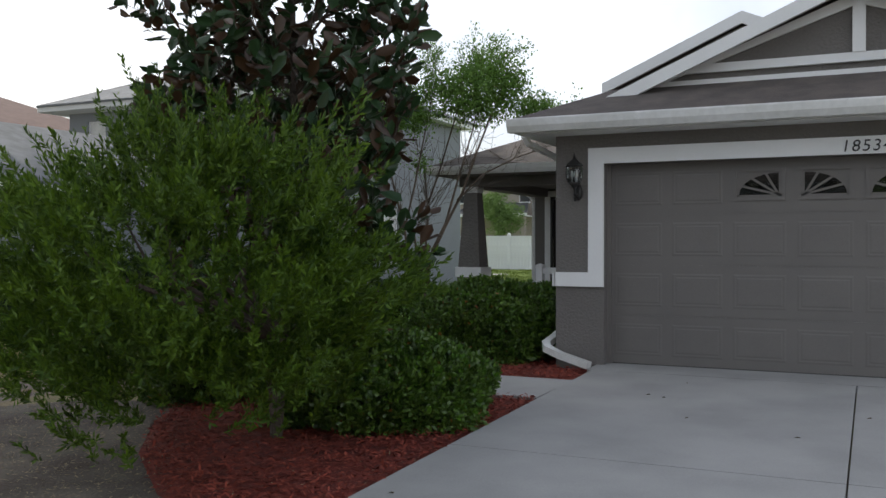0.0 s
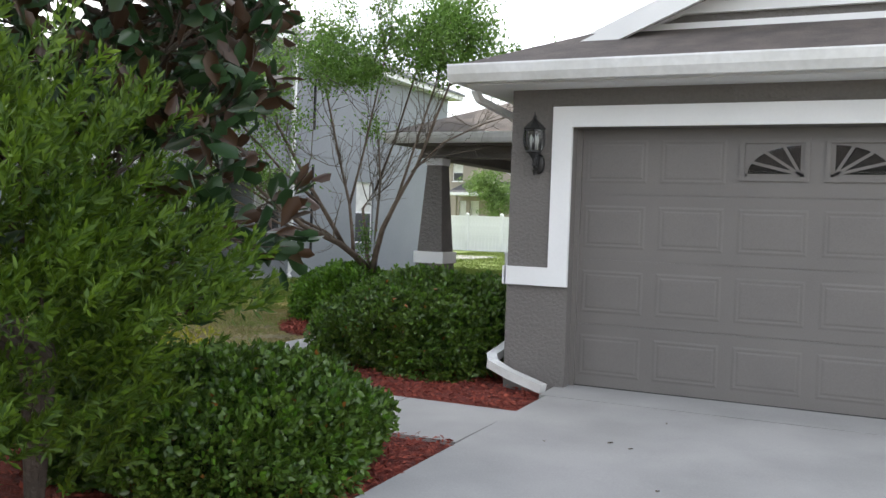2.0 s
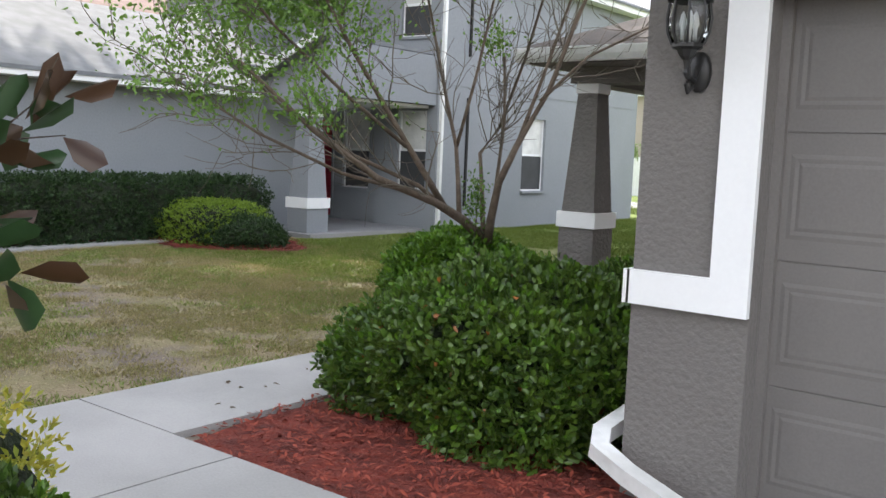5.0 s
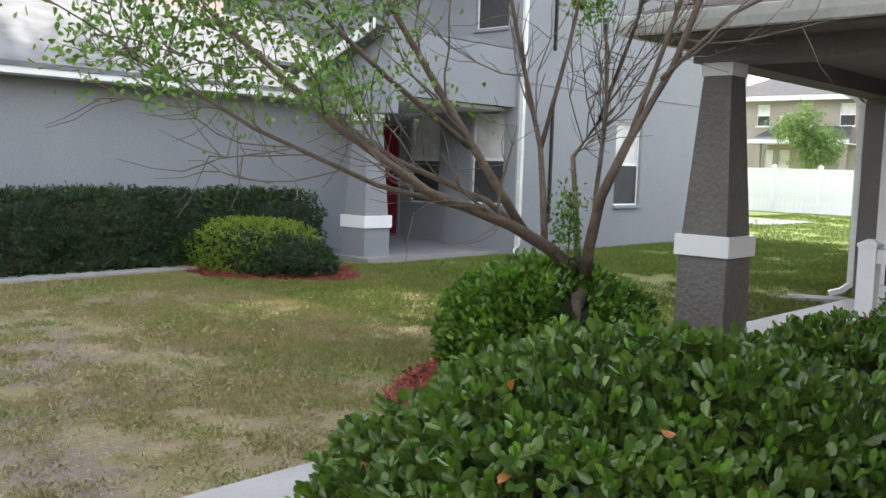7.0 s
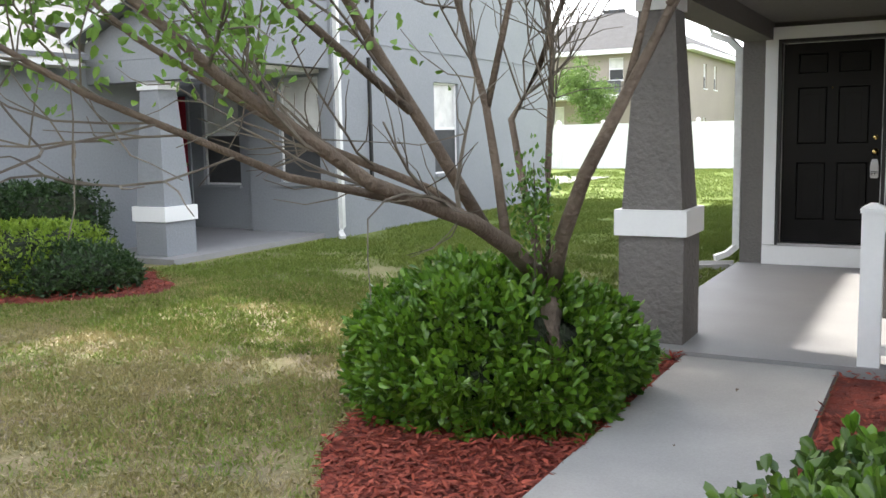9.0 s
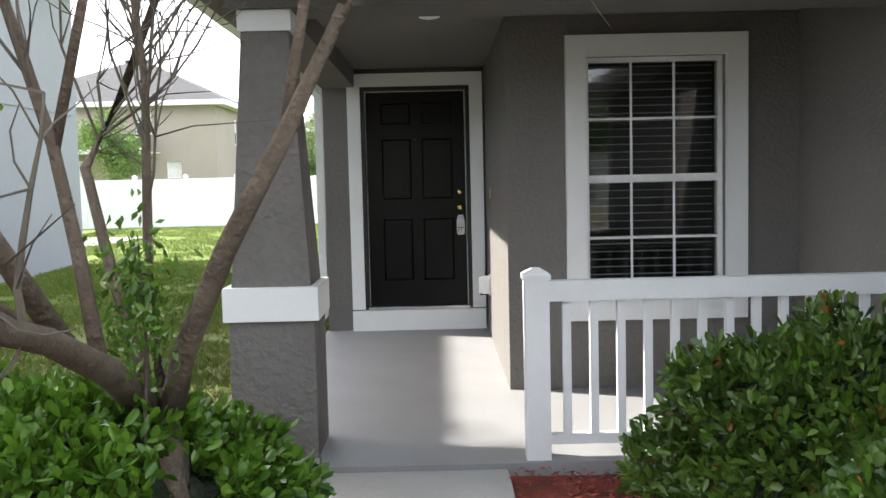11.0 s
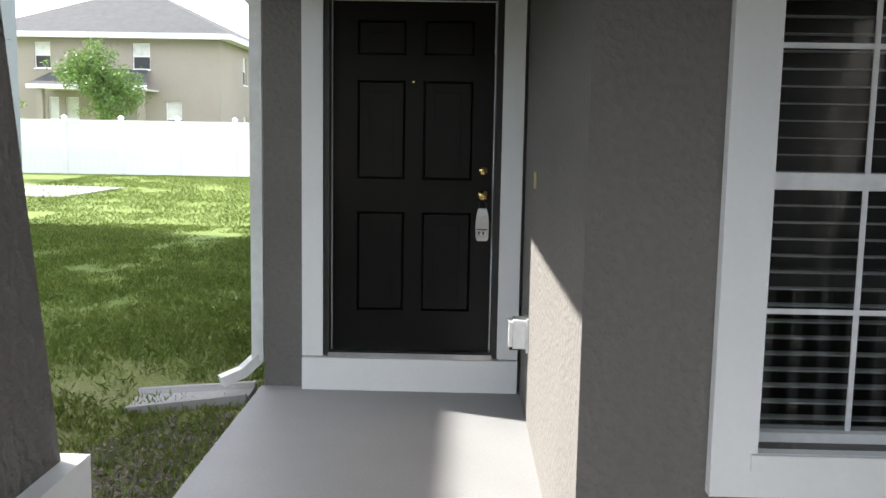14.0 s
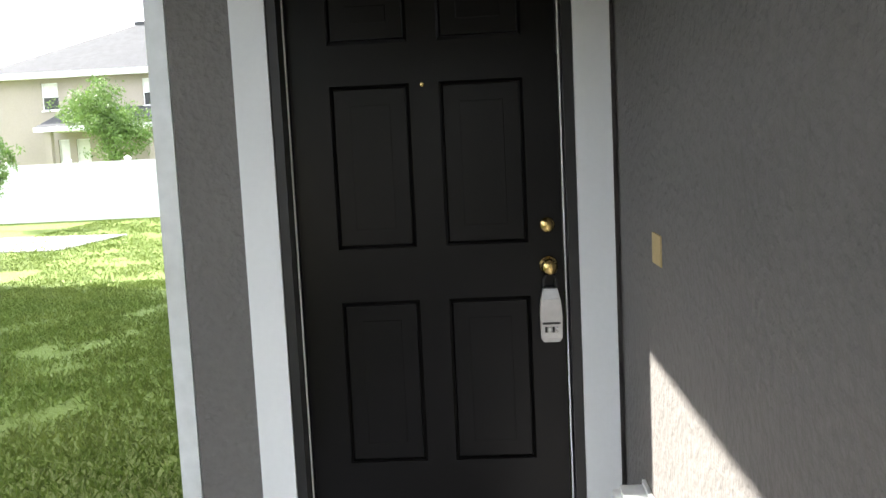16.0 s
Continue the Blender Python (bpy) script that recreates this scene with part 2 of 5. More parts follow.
def tube(path, radii, n=7, square=None, bm=None):
    """A pipe along a path. square: half width and half height of a box-shaped pipe."""
    pts = [Vector(p) for p in path]
    rings = []
    for i, p in enumerate(pts):
        d = (pts[min(i + 1, len(pts) - 1)] - pts[max(i - 1, 0)]).normalized()
        up = Vector((0, 0, 1)) if abs(d.z) < 0.9 else Vector((0, 1, 0))
        s = d.cross(up).normalized()
        u = s.cross(d)
        if square:
            rings.append([p + s * a * square[0] + u * b * square[1] for a, b in ((-1, -1), (1, -1), (1, 1), (-1, 1))])
        else:
            r = radii[i] if hasattr(radii, "__len__") else radii
            rings.append([p + (s * math.cos(2 * math.pi * k / n) + u * math.sin(2 * math.pi * k / n)) * r for k in range(n)])
    return loft(rings, bm)


def wall_with_holes(along, a0, a1, c0, c1, z0, z1, holes, bm=None):
    """One solid wall along x or y from a0 to a1, c0 to c1 thick, with openings (a0, a1, z0, z1) through it."""
    bm = bm or bmesh.new()
    us = sorted({a0, a1, *(h[0] for h in holes), *(h[1] for h in holes)})
    zs = sorted({z0, z1, *(max(z0, h[2]) for h in holes), *(min(z1, h[3]) for h in holes)})
    full = {(i, k) for i in range(len(us) - 1) for k in range(len(zs) - 1)
            if not any(h[0] < (us[i] + us[i + 1]) / 2 < h[1] and h[2] < (zs[k] + zs[k + 1]) / 2 < h[3] for h in holes)}
    made = {}

    def v(i, k, c):
        if (i, k, c) not in made:
            made[i, k, c] = bm.verts.new((us[i], (c0, c1)[c], zs[k]) if along == "x" else ((c0, c1)[c], us[i], zs[k]))
        return made[i, k, c]

    for i, k in full:
        for c in (0, 1):
            bm.faces.new([v(i, k, c), v(i + 1, k, c), v(i + 1, k + 1, c), v(i, k + 1, c)])
        for di, dk, e in ((-1, 0, ((i, k), (i, k + 1))), (1, 0, ((i + 1, k), (i + 1, k + 1))), (0, -1, ((i, k), (i + 1, k))), (0, 1, ((i, k + 1), (i + 1, k + 1)))):
            if (i + di, k + dk) not in full:
                bm.faces.new([v(*e[0], 0), v(*e[0], 1), v(*e[1], 1), v(*e[1], 0)])
    return bm


def frame_bm(along, a0, a1, z0, z1, w, c0, c1, sides="lrtb", bm=None):
    """A flat surround w wide outside the opening a0..a1, z0..z1."""
    bm = bm or bmesh.new()

    def put(p, q, r, s):
        box(*((p, q, c0, c1) if along == "x" else (c0, c1, p, q)), r, s, bm)

    top, low = (z1 + w if "t" in sides else z1), (z0 - w if "b" in sides else z0)
    put(a0 - w, a0, low, top)
    put(a1, a1 + w, low, top)
    if "t" in sides:
        put(a0, a1, z1, z1 + w)
    if "b" in sides:
        put(a0, a1, z0 - w, z0)
    return bm


def leaves_mesh(name, base, way, length, width, fold=0.25, seed=0, flat=None, curl=0.0, rounded=False):
    """Many leaves in one mesh: base points, directions. A leaf is two folded triangles, or four where it is rounded."""
    rng = np.random.default_rng(seed)
    n = len(base)
    way = way / np.linalg.norm(way, axis=1)[:, None]
    r = rng.normal(size=(n, 3))
    if flat is not None:
        r = r * 0.5 + np.array(flat)
    side = np.cross(way, r)
    side /= np.linalg.norm(side, axis=1)[:, None] + 1e-9
    up = np.cross(side, way)
    L = length * rng.uniform(0.7, 1.25, n)[:, None]
    W = width * rng.uniform(0.7, 1.25, n)[:, None]
    tip = base + way * L - up * L * curl

    def edge(t, w, k):
        return base + way * L * t + side * W * 0.5 * w * k + up * W * fold * w

    if rounded:
        co = np.stack([base, edge(0.42, 0.85, 1), edge(0.8, 0.9, 1), tip, edge(0.8, 0.9, -1), edge(0.42, 0.85, -1)], 1).reshape(-1, 3)
        idx = np.arange(n)[:, None] * 6
        tri = np.concatenate([idx + [[0, 1, 2]], idx + [[0, 2, 3]], idx + [[0, 3, 4]], idx + [[0, 4, 5]]], 1).reshape(-1, 3)
        return mesh_from(name, co, tri)
    co = np.stack([base, edge(0.55, 1, 1), tip, edge(0.55, 1, -1)], 1).reshape(-1, 3)
    idx = np.arange(n)[:, None] * 4
    tri = np.concatenate([idx + [[0, 1, 2]], idx + [[0, 2, 3]]], 1).reshape(-1, 3)
    return mesh_from(name, co, tri)


def mesh_from(name, co, tri):
    me = bpy.data.meshes.new(name)
    k = tri.shape[1]
    me.vertices.add(len(co))
    me.vertices.foreach_set("co", np.asarray(co, np.float32).ravel())
    me.loops.add(tri.size)
    me.loops.foreach_set("vertex_index", tri.astype(np.int32).ravel())
    me.polygons.add(len(tri))
    me.polygons.foreach_set("loop_start", np.arange(0, tri.size, k, dtype=np.int32))
    me.update(calc_edges=True)
    return me


def unit(rng, n):
    v = rng.normal(size=(n, 3))
    return v / np.linalg.norm(v, axis=1)[:, None]


def lumpy(v, seed, amount, freq=2.2):
    """Radius factor of a shrub in the direction v: broad lumps and hollows."""
    rng = np.random.default_rng(seed)
    f = np.ones(len(v))
    for _ in range(7):
        d = unit(rng, 1)[0]
        f += amount * np.sin(freq * rng.uniform(0.7, 1.8) * (v @ d) * 3 + rng.uniform(0, 6)) / 2.6
    return f


def shrub(name, at, size, label, category, mat, leaf=(0.045, 0.02), shoots=2600, per=6, seed=1, amount=0.09, core=0.80, low=-0.35, group="", loose=0.05, stems=5, square=2.0, young=0.0, young_mat=None, notch=None):
    """A shrub of leaf rosettes on a lumpy shell, on short stems; a solid core painted dark stands for the shaded
    inside.
    """
    rng = np.random.default_rng(seed)
    ob = thing(name, at, label, category, group)
    v = unit(rng, int(shoots * 1.5))
    v = v[v[:, 2] > low][:shoots]
    v = v / (np.abs(v) ** square).sum(1)[:, None] ** (1 / square)
    s = np.array(size)
    depth = rng.uniform(0.84, 1.0 + loose, len(v)) ** 1.0
    h = s[2] / (1 - low)
    scale = np.array([s[0], s[1], h])
    p = v * lumpy(v, seed, amount)[:, None] * depth[:, None] * scale + np.array([0, 0, h * -low])
    p[:, 2] = np.maximum(p[:, 2], 0.03)
    if notch:
        keep = ~((p[:, 0] > notch[0]) & (p[:, 0] < notch[1]) & (p[:, 1] < notch[2]) & (p[:, 2] > notch[3]))
        p, v = p[keep], v[keep]
    normal = v / scale
    normal /= np.linalg.norm(normal, axis=1)[:, None]
    shoot = normal + np.array([0, 0, 0.45]) + rng.normal(size=v.shape) * 0.3
    shoot /= np.linalg.norm(shoot, axis=1)[:, None]
    base = np.repeat(p, per, 0) + rng.normal(size=(len(p) * per, 3)) * leaf[0] * 0.25
    way = np.repeat(shoot, per, 0) + rng.normal(size=base.shape) * 0.75
    me = leaves_mesh("foliage", base, way, leaf[0], leaf[1], seed=seed, rounded=leaf[0] > 0.05)
    tagged(finish("foliage", me, mat, ob), kind="stuff")
    if young:
        k = rng.choice(len(p), int(len(p) * young), replace=False)
        k = k[v[k, 2] > low * 0.4]
        tips = np.repeat(p[k] + shoot[k] * rng.uniform(0.01, 0.05, (len(k), 1)), 5, 0)
        out = np.repeat(shoot[k], 5, 0) * 1.3 + rng.normal(size=tips.shape) * 0.55
        me = leaves_mesh("young_foliage", tips, out, leaf[0] * 0.95, leaf[1] * 0.8, seed=seed + 100, rounded=True)
        tagged(finish("young_foliage", me, young_mat or L_HOLLY2, ob), kind="stuff")
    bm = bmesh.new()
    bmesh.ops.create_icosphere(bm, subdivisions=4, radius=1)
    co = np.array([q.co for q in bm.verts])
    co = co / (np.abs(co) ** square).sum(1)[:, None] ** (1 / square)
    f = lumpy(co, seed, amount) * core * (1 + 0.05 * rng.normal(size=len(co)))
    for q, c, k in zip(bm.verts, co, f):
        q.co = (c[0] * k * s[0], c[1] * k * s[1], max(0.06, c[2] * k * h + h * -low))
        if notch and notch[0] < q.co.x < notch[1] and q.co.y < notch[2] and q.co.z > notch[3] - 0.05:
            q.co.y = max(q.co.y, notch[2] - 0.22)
    part("shade_core", bm, CORE, ob)
    for i in range(stems):
        a = 6.28 * i / stems + rng.uniform(0, 1)
        r = min(s[0], s[1]) * 0.25
        part("stem", tube([(0.05 * math.cos(a), 0.05 * math.sin(a), -0.06), (r * math.cos(a), r * math.sin(a), 0.25), (2 * r * math.cos(a), 2 * r * math.sin(a), s[2] * 0.6)], [0.018, 0.014, 0.006], 6), DARKBARK, ob)
    return ob


# ---- ground ----
DSL = 0.02


def ground_z(x, y):
    return -0.07 - DSL * max(0.0, 6.0 - max(y, -20)) if y < 6 else -0.07 + 0.012 * max(0, min(y, 40) - 24)


def strip_sheet(name, xs, ys, dz, mat, kind="structure", label=""):
    bm = bmesh.new()
    g = [[bm.verts.new((x, y, ground_z(x, y) + dz)) for x in xs] for y in ys]
    for a, b in zip(g, g[1:]):
        for i in range(len(xs) - 1):
            bm.faces.new((a[i], a[i + 1], b[i + 1], b[i]))
    return tagged(part(name, bm, mat, label=label), kind=kind)


strip_sheet("ground", [-400, -60, -30, -20, -12, -6, -2, 4, 12, 60, 400], [-400, -60, -20, -10, 0, 6, 12, 18, 24, 30, 40, 60, 400], 0, LAWN)


def slab(name, outline_pts, thick, mat, parent=None, label=""):
    """A flat slab whose top points are given with their heights."""
    bm = bmesh.new()
    top = [bm.verts.new(p) for p in outline_pts]
    low = [bm.verts.new((p[0], p[1], p[2] - thick)) for p in outline_pts]
    bm.faces.new(top)
    bm.faces.new(low[::-1])
    for i in range(len(top)):
        j = (i + 1) % len(top)
        bm.faces.new((top[i], low[i], low[j], top[j]))
    return part(name, bm, mat, parent, label, bevel=0.008)


def dz(y):
    return -0.02 * (7.62 - y)


driveway = tagged(thing("driveway", (0, 0, 0), "", ""), kind="structure")
DX = [-1.95, 0.52, 3.0]
DY = [-12.0, -8.0, -3.9, 0.1, 4.15, 7.62]
for x0, x1 in zip(DX, DX[1:]):
    for y0, y1 in zip(DY, DY[1:]):
        slab("panel", [(x0 + 0.006, y0 + 0.006, dz(y0)), (x1 - 0.006, y0 + 0.006, dz(y0)), (x1 - 0.006, y1 - 0.006, dz(y1)), (x0 + 0.006, y1 - 0.006, dz(y1))], 0.12, CONCRETE, driveway)
slab("panel", [(-2.0, 7.634, 0.0), (3.05, 7.634, 0.0), (3.05, 8.2, 0.012), (-2.0, 8.2, 0.012)], 0.12, CONCRETE, driveway)
walkway = tagged(thing("walkway", (0, 0, 0), "", ""), kind="structure")
for x0, x1 in ((-2.85, -1.965), (-4.0, -2.862), (-5.4, -4.012)):
    slab("panel", [(x0, 5.98, -0.035), (x1, 5.98, -0.035), (x1, 7.06, -0.03), (x0, 7.06, -0.03)], 0.1, CONCRETE, walkway)
for y0, y1 in ((7.072, 8.9), (8.912, 10.9), (10.912, 12.86)):
    slab("panel", [(-5.4, y0, -0.03), (-4.5, y0, -0.03), (-4.5, y1, -0.025), (-5.4, y1, -0.025)], 0.1, CONCRETE, walkway)
slab("porch_slab", [(-5.88, 12.872, 0.0), (-2.46, 12.872, 0.0), (-2.46, 17.05, 0.0), (-5.88, 17.05, 0.0)], 0.12, PORCHFLOOR)["kind"] = "structure"


def in_poly(x, y, poly):
    c = False
    for (x0, y0), (x1, y1) in zip(poly, poly[1:] + poly[:1]):
        if (y0 > y) != (y1 > y) and x < (x1 - x0) * (y - y0) / (y1 - y0) + x0:
            c = not c
    return c


def inside(x, y, poly):
    """in_poly for whole arrays of points."""
    c = np.zeros(len(x), bool)
    for (x0, y0), (x1, y1) in zip(poly, poly[1:] + poly[:1]):
        if y0 != y1:
            c ^= ((y0 > y) != (y1 > y)) & (x < (x1 - x0) * (y - y0) / (y1 - y0) + x0)
    return c


def blob(cx, cy, rx, ry, n=28, seed=0, wob=0.08):
    r = random.Random(seed)
    ph = [r.uniform(0, 6) for _ in range(3)]
    out = []
    for i in range(n):
        a = 2 * math.pi * i / n
        k = 1 + wob * (math.sin(3 * a + ph[0]) + 0.6 * math.sin(5 * a + ph[1]) + 0.4 * math.sin(9 * a + ph[2]))
        out.append((cx + rx * k * math.cos(a), cy + ry * k * math.sin(a)))
    return out


def mulch_bed(poly, chips, seed=0, z=None):
    rng = np.random.default_rng(seed)
    bed = tagged(thing("mulch_bed", (0, 0, 0), "", ""), kind="structure")
    bm = bmesh.new()
    vs = [bm.verts.new((x, y, ground_z(x, y) + 0.012)) for x, y in poly]
    cx, cy = np.mean(poly, 0)
    c = bm.verts.new((cx, cy, ground_z(cx, cy) + 0.045))
    for i in range(len(vs)):
        bm.faces.new((vs[i], vs[(i + 1) % len(vs)], c))
    bmesh.ops.subdivide_edges(bm, edges=bm.edges, cuts=4, use_grid_fill=True)
    for v in bm.verts:
        v.co.z += 0.012 * noise.noise(v.co * 6)
    part("mulch_sheet", bm, MULCH, bed)
    xs, ys = zip(*poly)
    p = []
    while len(p) < chips:
        x, y = rng.uniform(min(xs) - 0.03, max(xs) + 0.03), rng.uniform(min(ys) - 0.03, max(ys) + 0.03)
        if in_poly(x, y, poly):
            p.append((x, y, ground_z(x, y) + 0.03 + rng.uniform(0, 0.025)))
    p = np.array(p)
    w = rng.normal(size=p.shape)
    w[:, 2] *= 0.22
    me = leaves_mesh("mulch_chips", p, w, 0.055, 0.017, 0.2, seed, flat=(0, 0, 2))
    tagged(finish("mulch_chips", me, CHIP, bed), kind="stuff")
    return bed


def soil_patch(poly, bits, seed, dark=False):
    """Bare ground with dead grass and leaf bits on it."""
    rng = np.random.default_rng(seed)
    bed = tagged(thing("bare_soil", (0, 0, 0), "", ""), kind="structure")
    bm = bmesh.new()
    vs = [bm.verts.new((x, y, ground_z(x, y) + 0.004)) for x, y in poly]
    cx, cy = np.mean(poly, 0)
    c = bm.verts.new((cx, cy, ground_z(cx, cy) + 0.007))
    for i in range(len(vs)):
        bm.faces.new((vs[i], vs[(i + 1) % len(vs)], c))
    part("soil_sheet", bm, SOIL, bed)
    px, py = np.array(poly).T
    x, y = rng.uniform(px.min() - 0.2, px.max() + 0.2, bits * 2), rng.uniform(py.min() - 0.2, py.max() + 0.2, bits * 2)
    keep = inside(x, y, poly) | (rng.uniform(0, 1, len(x)) < 0.25)
    x, y = x[keep][:bits], y[keep][:bits]
    p = np.stack([x, y, np.array([ground_z(a, b) for a, b in zip(x, y)]) + rng.uniform(0.008, 0.02, len(x))], 1)
    w = rng.normal(size=p.shape) * [1, 1, 0.15]
    tagged(finish("dead_grass_bits", leaves_mesh("dead_grass_bits", p, w, 0.035, 0.006, 0.2, seed, flat=(0, 0, 2)), STRAW, bed), kind="stuff")


soil_patch(blob(-4.6, 1.9, 2.6, 2.6, seed=12, wob=0.06), 14000, 71)
for k, (x, y, rx, ry) in enumerate(((-6.2, 15.9, 0.3, 0.8), (-6.25, 14.6, 0.2, 0.5))):
    soil_patch(blob(x, y, rx, ry, seed=20 + k, wob=0.2), 900, 80 + k)
mulch_bed([(-1.97, 2.2), (-1.96, 5.97), (-4.9, 5.97), (-4.9, 5.0), (-4.4, 4.0), (-3.8, 3.2), (-3.0, 2.5), (-2.4, 2.2)], 9000, 3)
mulch_bed([(-1.97, 7.08), (-2.05, 7.98), (-2.46, 8.0), (-2.46, 12.85), (-4.49, 12.85), (-4.49, 7.5), (-4.4, 7.08)], 9000, 4)
mulch_bed([(-5.41, 12.9), (-5.41, 10.0), (-5.7, 9.75), (-6.1, 9.95), (-6.5, 10.5), (-6.7, 11.2), (-6.6, 11.9), (-6.05, 12.6)], 7000, 5)
mulch_bed([(-13.4, 7.5), (-12.95, 7.5), (-12.85, 13.2), (-13.4, 14.6)], 1500, 6)
mulch_bed(blob(-11.95, 13.4, 1.25, 1.1, seed=4), 2500, 7)
slab("neighbour_walk", [(-12.85, 5.0, -0.03), (-12.35, 5.0, -0.03), (-12.45, 12.6, -0.03), (-12.85, 12.9, -0.03)], 0.08, CONCRETE)["kind"] = "structure"
slab("patio", [(-15.5, 30.6, 0.03), (-12.9, 30.4, 0.03), (-12.6, 33.0, 0.07), (-15.5, 33.4, 0.07)], 0.1, CONCRETE)["kind"] = "structure"

# ---- our house ----
GX0, GX1, GC = -2.45, 3.49, 0.52
WT = 0.2


def stucco(name, bm):
    return tagged(part(name, bm, STUCCO), kind="structure")


stucco("wall_garage_front", wall_with_holes("x", GX0, GX1, 8.0, 8.0 + WT, -0.15, 2.5, [(GC - 2.44, GC + 2.44, -0.15, 2.13)]))
stucco("wall_garage_left", box(GX0, GX0 + WT, 8.2, 14.65, -0.15, 2.5))
stucco("wall_garage_right", box(GX1 - WT, GX1, 8.2, 24.0, -0.15, 2.5))
WX0, WX1, WZ0, WZ1 = -3.84, -2.93, 0.59, 2.17
stucco("wall_window", wall_with_holes("x", -4.36, GX0, 14.45, 14.65, -0.15, 2.5, [(WX0, WX1, WZ0, WZ1)]))
stucco("wall_recess", box(-4.36, -4.16, 14.65, 17.25, -0.15, 2.5))
DX0, DX1, DZ0, DZ1 = -5.51, -4.50, 0.20, 2.27
stucco("wall_door", wall_with_holes("x", -5.86, -4.36, 17.05, 17.25, -0.15, 2.5, [(DX0, DX1, DZ0, DZ1)]))
stucco("wall_left", box(-5.86, -5.70, 17.25, 24.0, -0.15, 2.5))
stucco("wall_back", box(-5.90, GX1, 24.0, 24.2, -0.15, 2.5))
tagged(part("ceiling_rooms", box(-5.7, GX1 - WT, 17.25, 24.0, 2.5, 2.56), WHITE), kind="structure")
tagged(part("ceiling_garage", box(GX0 + WT, GX1 - WT, 8.2, 17.25, 2.5, 2.56), WHITE), kind="structure")
tagged(part("porch_ceiling", box(-6.13, GX0, 12.66, 17.05, 2.44, 2.5), STUCCO), kind="structure")
tagged(part("beam", box(-5.86, GX0, 13.08, 13.42, 2.27, 2.44), STUCCO), kind="structure")
tagged(part("beam_left", box(-5.86, -5.56, 13.42, 17.05, 2.27, 2.44), STUCCO), kind="structure")
for x0, x1, y0, y1 in ((-2.72, 3.8, 7.66, 8.0), (-2.72, GX0, 8.0, 12.66), (GX1, 3.8, 8.0, 24)):
    tagged(part("soffit", box(x0, x1, y0, y1, 2.44, 2.48), WHITE), kind="structure")


def gutter(a, b, z, out, name="gutter"):
    """A box gutter with a lip, open above, from a to b; out: its outward direction."""
    a, b, out = Vector((*a, 0)), Vector((*b, 0)), Vector((*out, 0))
    prof = [(0, 0.02), (0.0, 0.13), (-0.012, 0.13), (-0.012, 0.008), (0.06, 0.0), (0.09, 0.05), (0.095, 0.12), (0.11, 0.13), (0.115, 0.118), (0.105, 0.05), (0.07, -0.012), (-0.012, -0.012)]
    return tagged(part(name, loft([[p + out * u + Vector((0, 0, z + w)) for u, w in prof] for p in (a, b)]), METALW), kind="structure")


gutter((-2.83, 7.6), (3.9, 7.6), 2.46, (0, -1))
gutter((-2.73, 7.6), (-2.73, 12.6), 2.46, (-1, 0))
gutter((-6.22, 12.6), (-2.85, 12.6), 2.46, (0, -1))
gutter((-6.15, 12.6), (-6.15, 24.3), 2.46, (-1, 0))


def roof_plane(name, corners, mat, thick=0.05, kind="structure", parent=None):
    return tagged(slab(name, corners, thick, mat, parent), kind=kind)


PITCH = 0.42
EZ = 2.6
roof_plane("roof_garage_front", [(-2.78, 7.58, EZ), (3.82, 7.58, EZ), (3.0, 8.48, EZ + 0.38), (-1.95, 8.48, EZ + 0.38)], SHINGLE)
roof_plane("roof_garage_left", [(-2.78, 7.58, EZ), (-1.95, 8.48, EZ + 0.38), (-1.95, 12.6, EZ + 0.38), (-2.78, 12.6, EZ)], SHINGLE)
AP = 3.88
roof_plane("roof_main_left", [(-2.0, 8.25, 2.82), (GC, 8.25, AP), (GC, 18, AP), (-2.0, 18, 2.82)], SHINGLE)
roof_plane("roof_main_right", [(GC, 8.25, AP), (3.9, 8.25, 2.44), (3.9, 24.3, 2.6), (GC, 24.3, AP)], SHINGLE)
tagged(part("gable_wall", prism([(-1.75, 2.88), (2.79, 2.88), (GC, 3.80)], 8.5, 8.62, "y"), STUCCO), kind="structure")
trim = bmesh.new()
for s in (-1, 1):
    prism([(GC + s * 2.62, 2.66), (GC + s * 2.62, 2.80), (GC, AP + 0.05), (GC, AP - 0.10)], 8.2, 8.25, "y", trim)
    prism([(GC + s * 1.95, 3.00), (GC + s * 2.2, 2.94), (GC, 3.78), (GC, 3.66)], 8.46, 8.5, "y", trim)
box(GC - 2.25, GC + 2.25, 8.455, 8.498, 2.93, 3.02, trim)
box(GC - 1.9, GC + 1.9, 8.45, 8.5, 3.09, 3.18, trim)
box(GC - 0.06, GC + 0.06, 8.44, 8.5, 3.18, 3.68, trim)
tagged(part("gable_trim", trim, WHITE), kind="structure")
# the higher roof behind
BC, BA = -0.9, 4.25
roof_plane("roof_rear_left", [(-4.8, 11.35, EZ), (-2.7, 11.0, BA - 0.80), (BC, 11.0, BA), (BC, 24.3, BA), (-6.2, 24.3, EZ + 0.1)][1:4] + [(-2.7, 24.3, BA - 0.80)], SHINGLE)
roof_plane("roof_rear_right", [(BC, 11.0, BA), (1.2, 11.0, BA - 0.88), (1.2, 24.3, BA - 0.88), (BC, 24.3, BA)], SHINGLE)
trim = bmesh.new()
for s in (-1, 1):
    prism([(BC + s * 1.85, BA - 0.90), (BC + s * 1.85, BA - 0.75), (BC, BA + 0.06), (BC, BA - 0.1)], 10.95, 11.0, "y", trim)
tagged(part("rear_gable_trim", trim, WHITE), kind="structure")
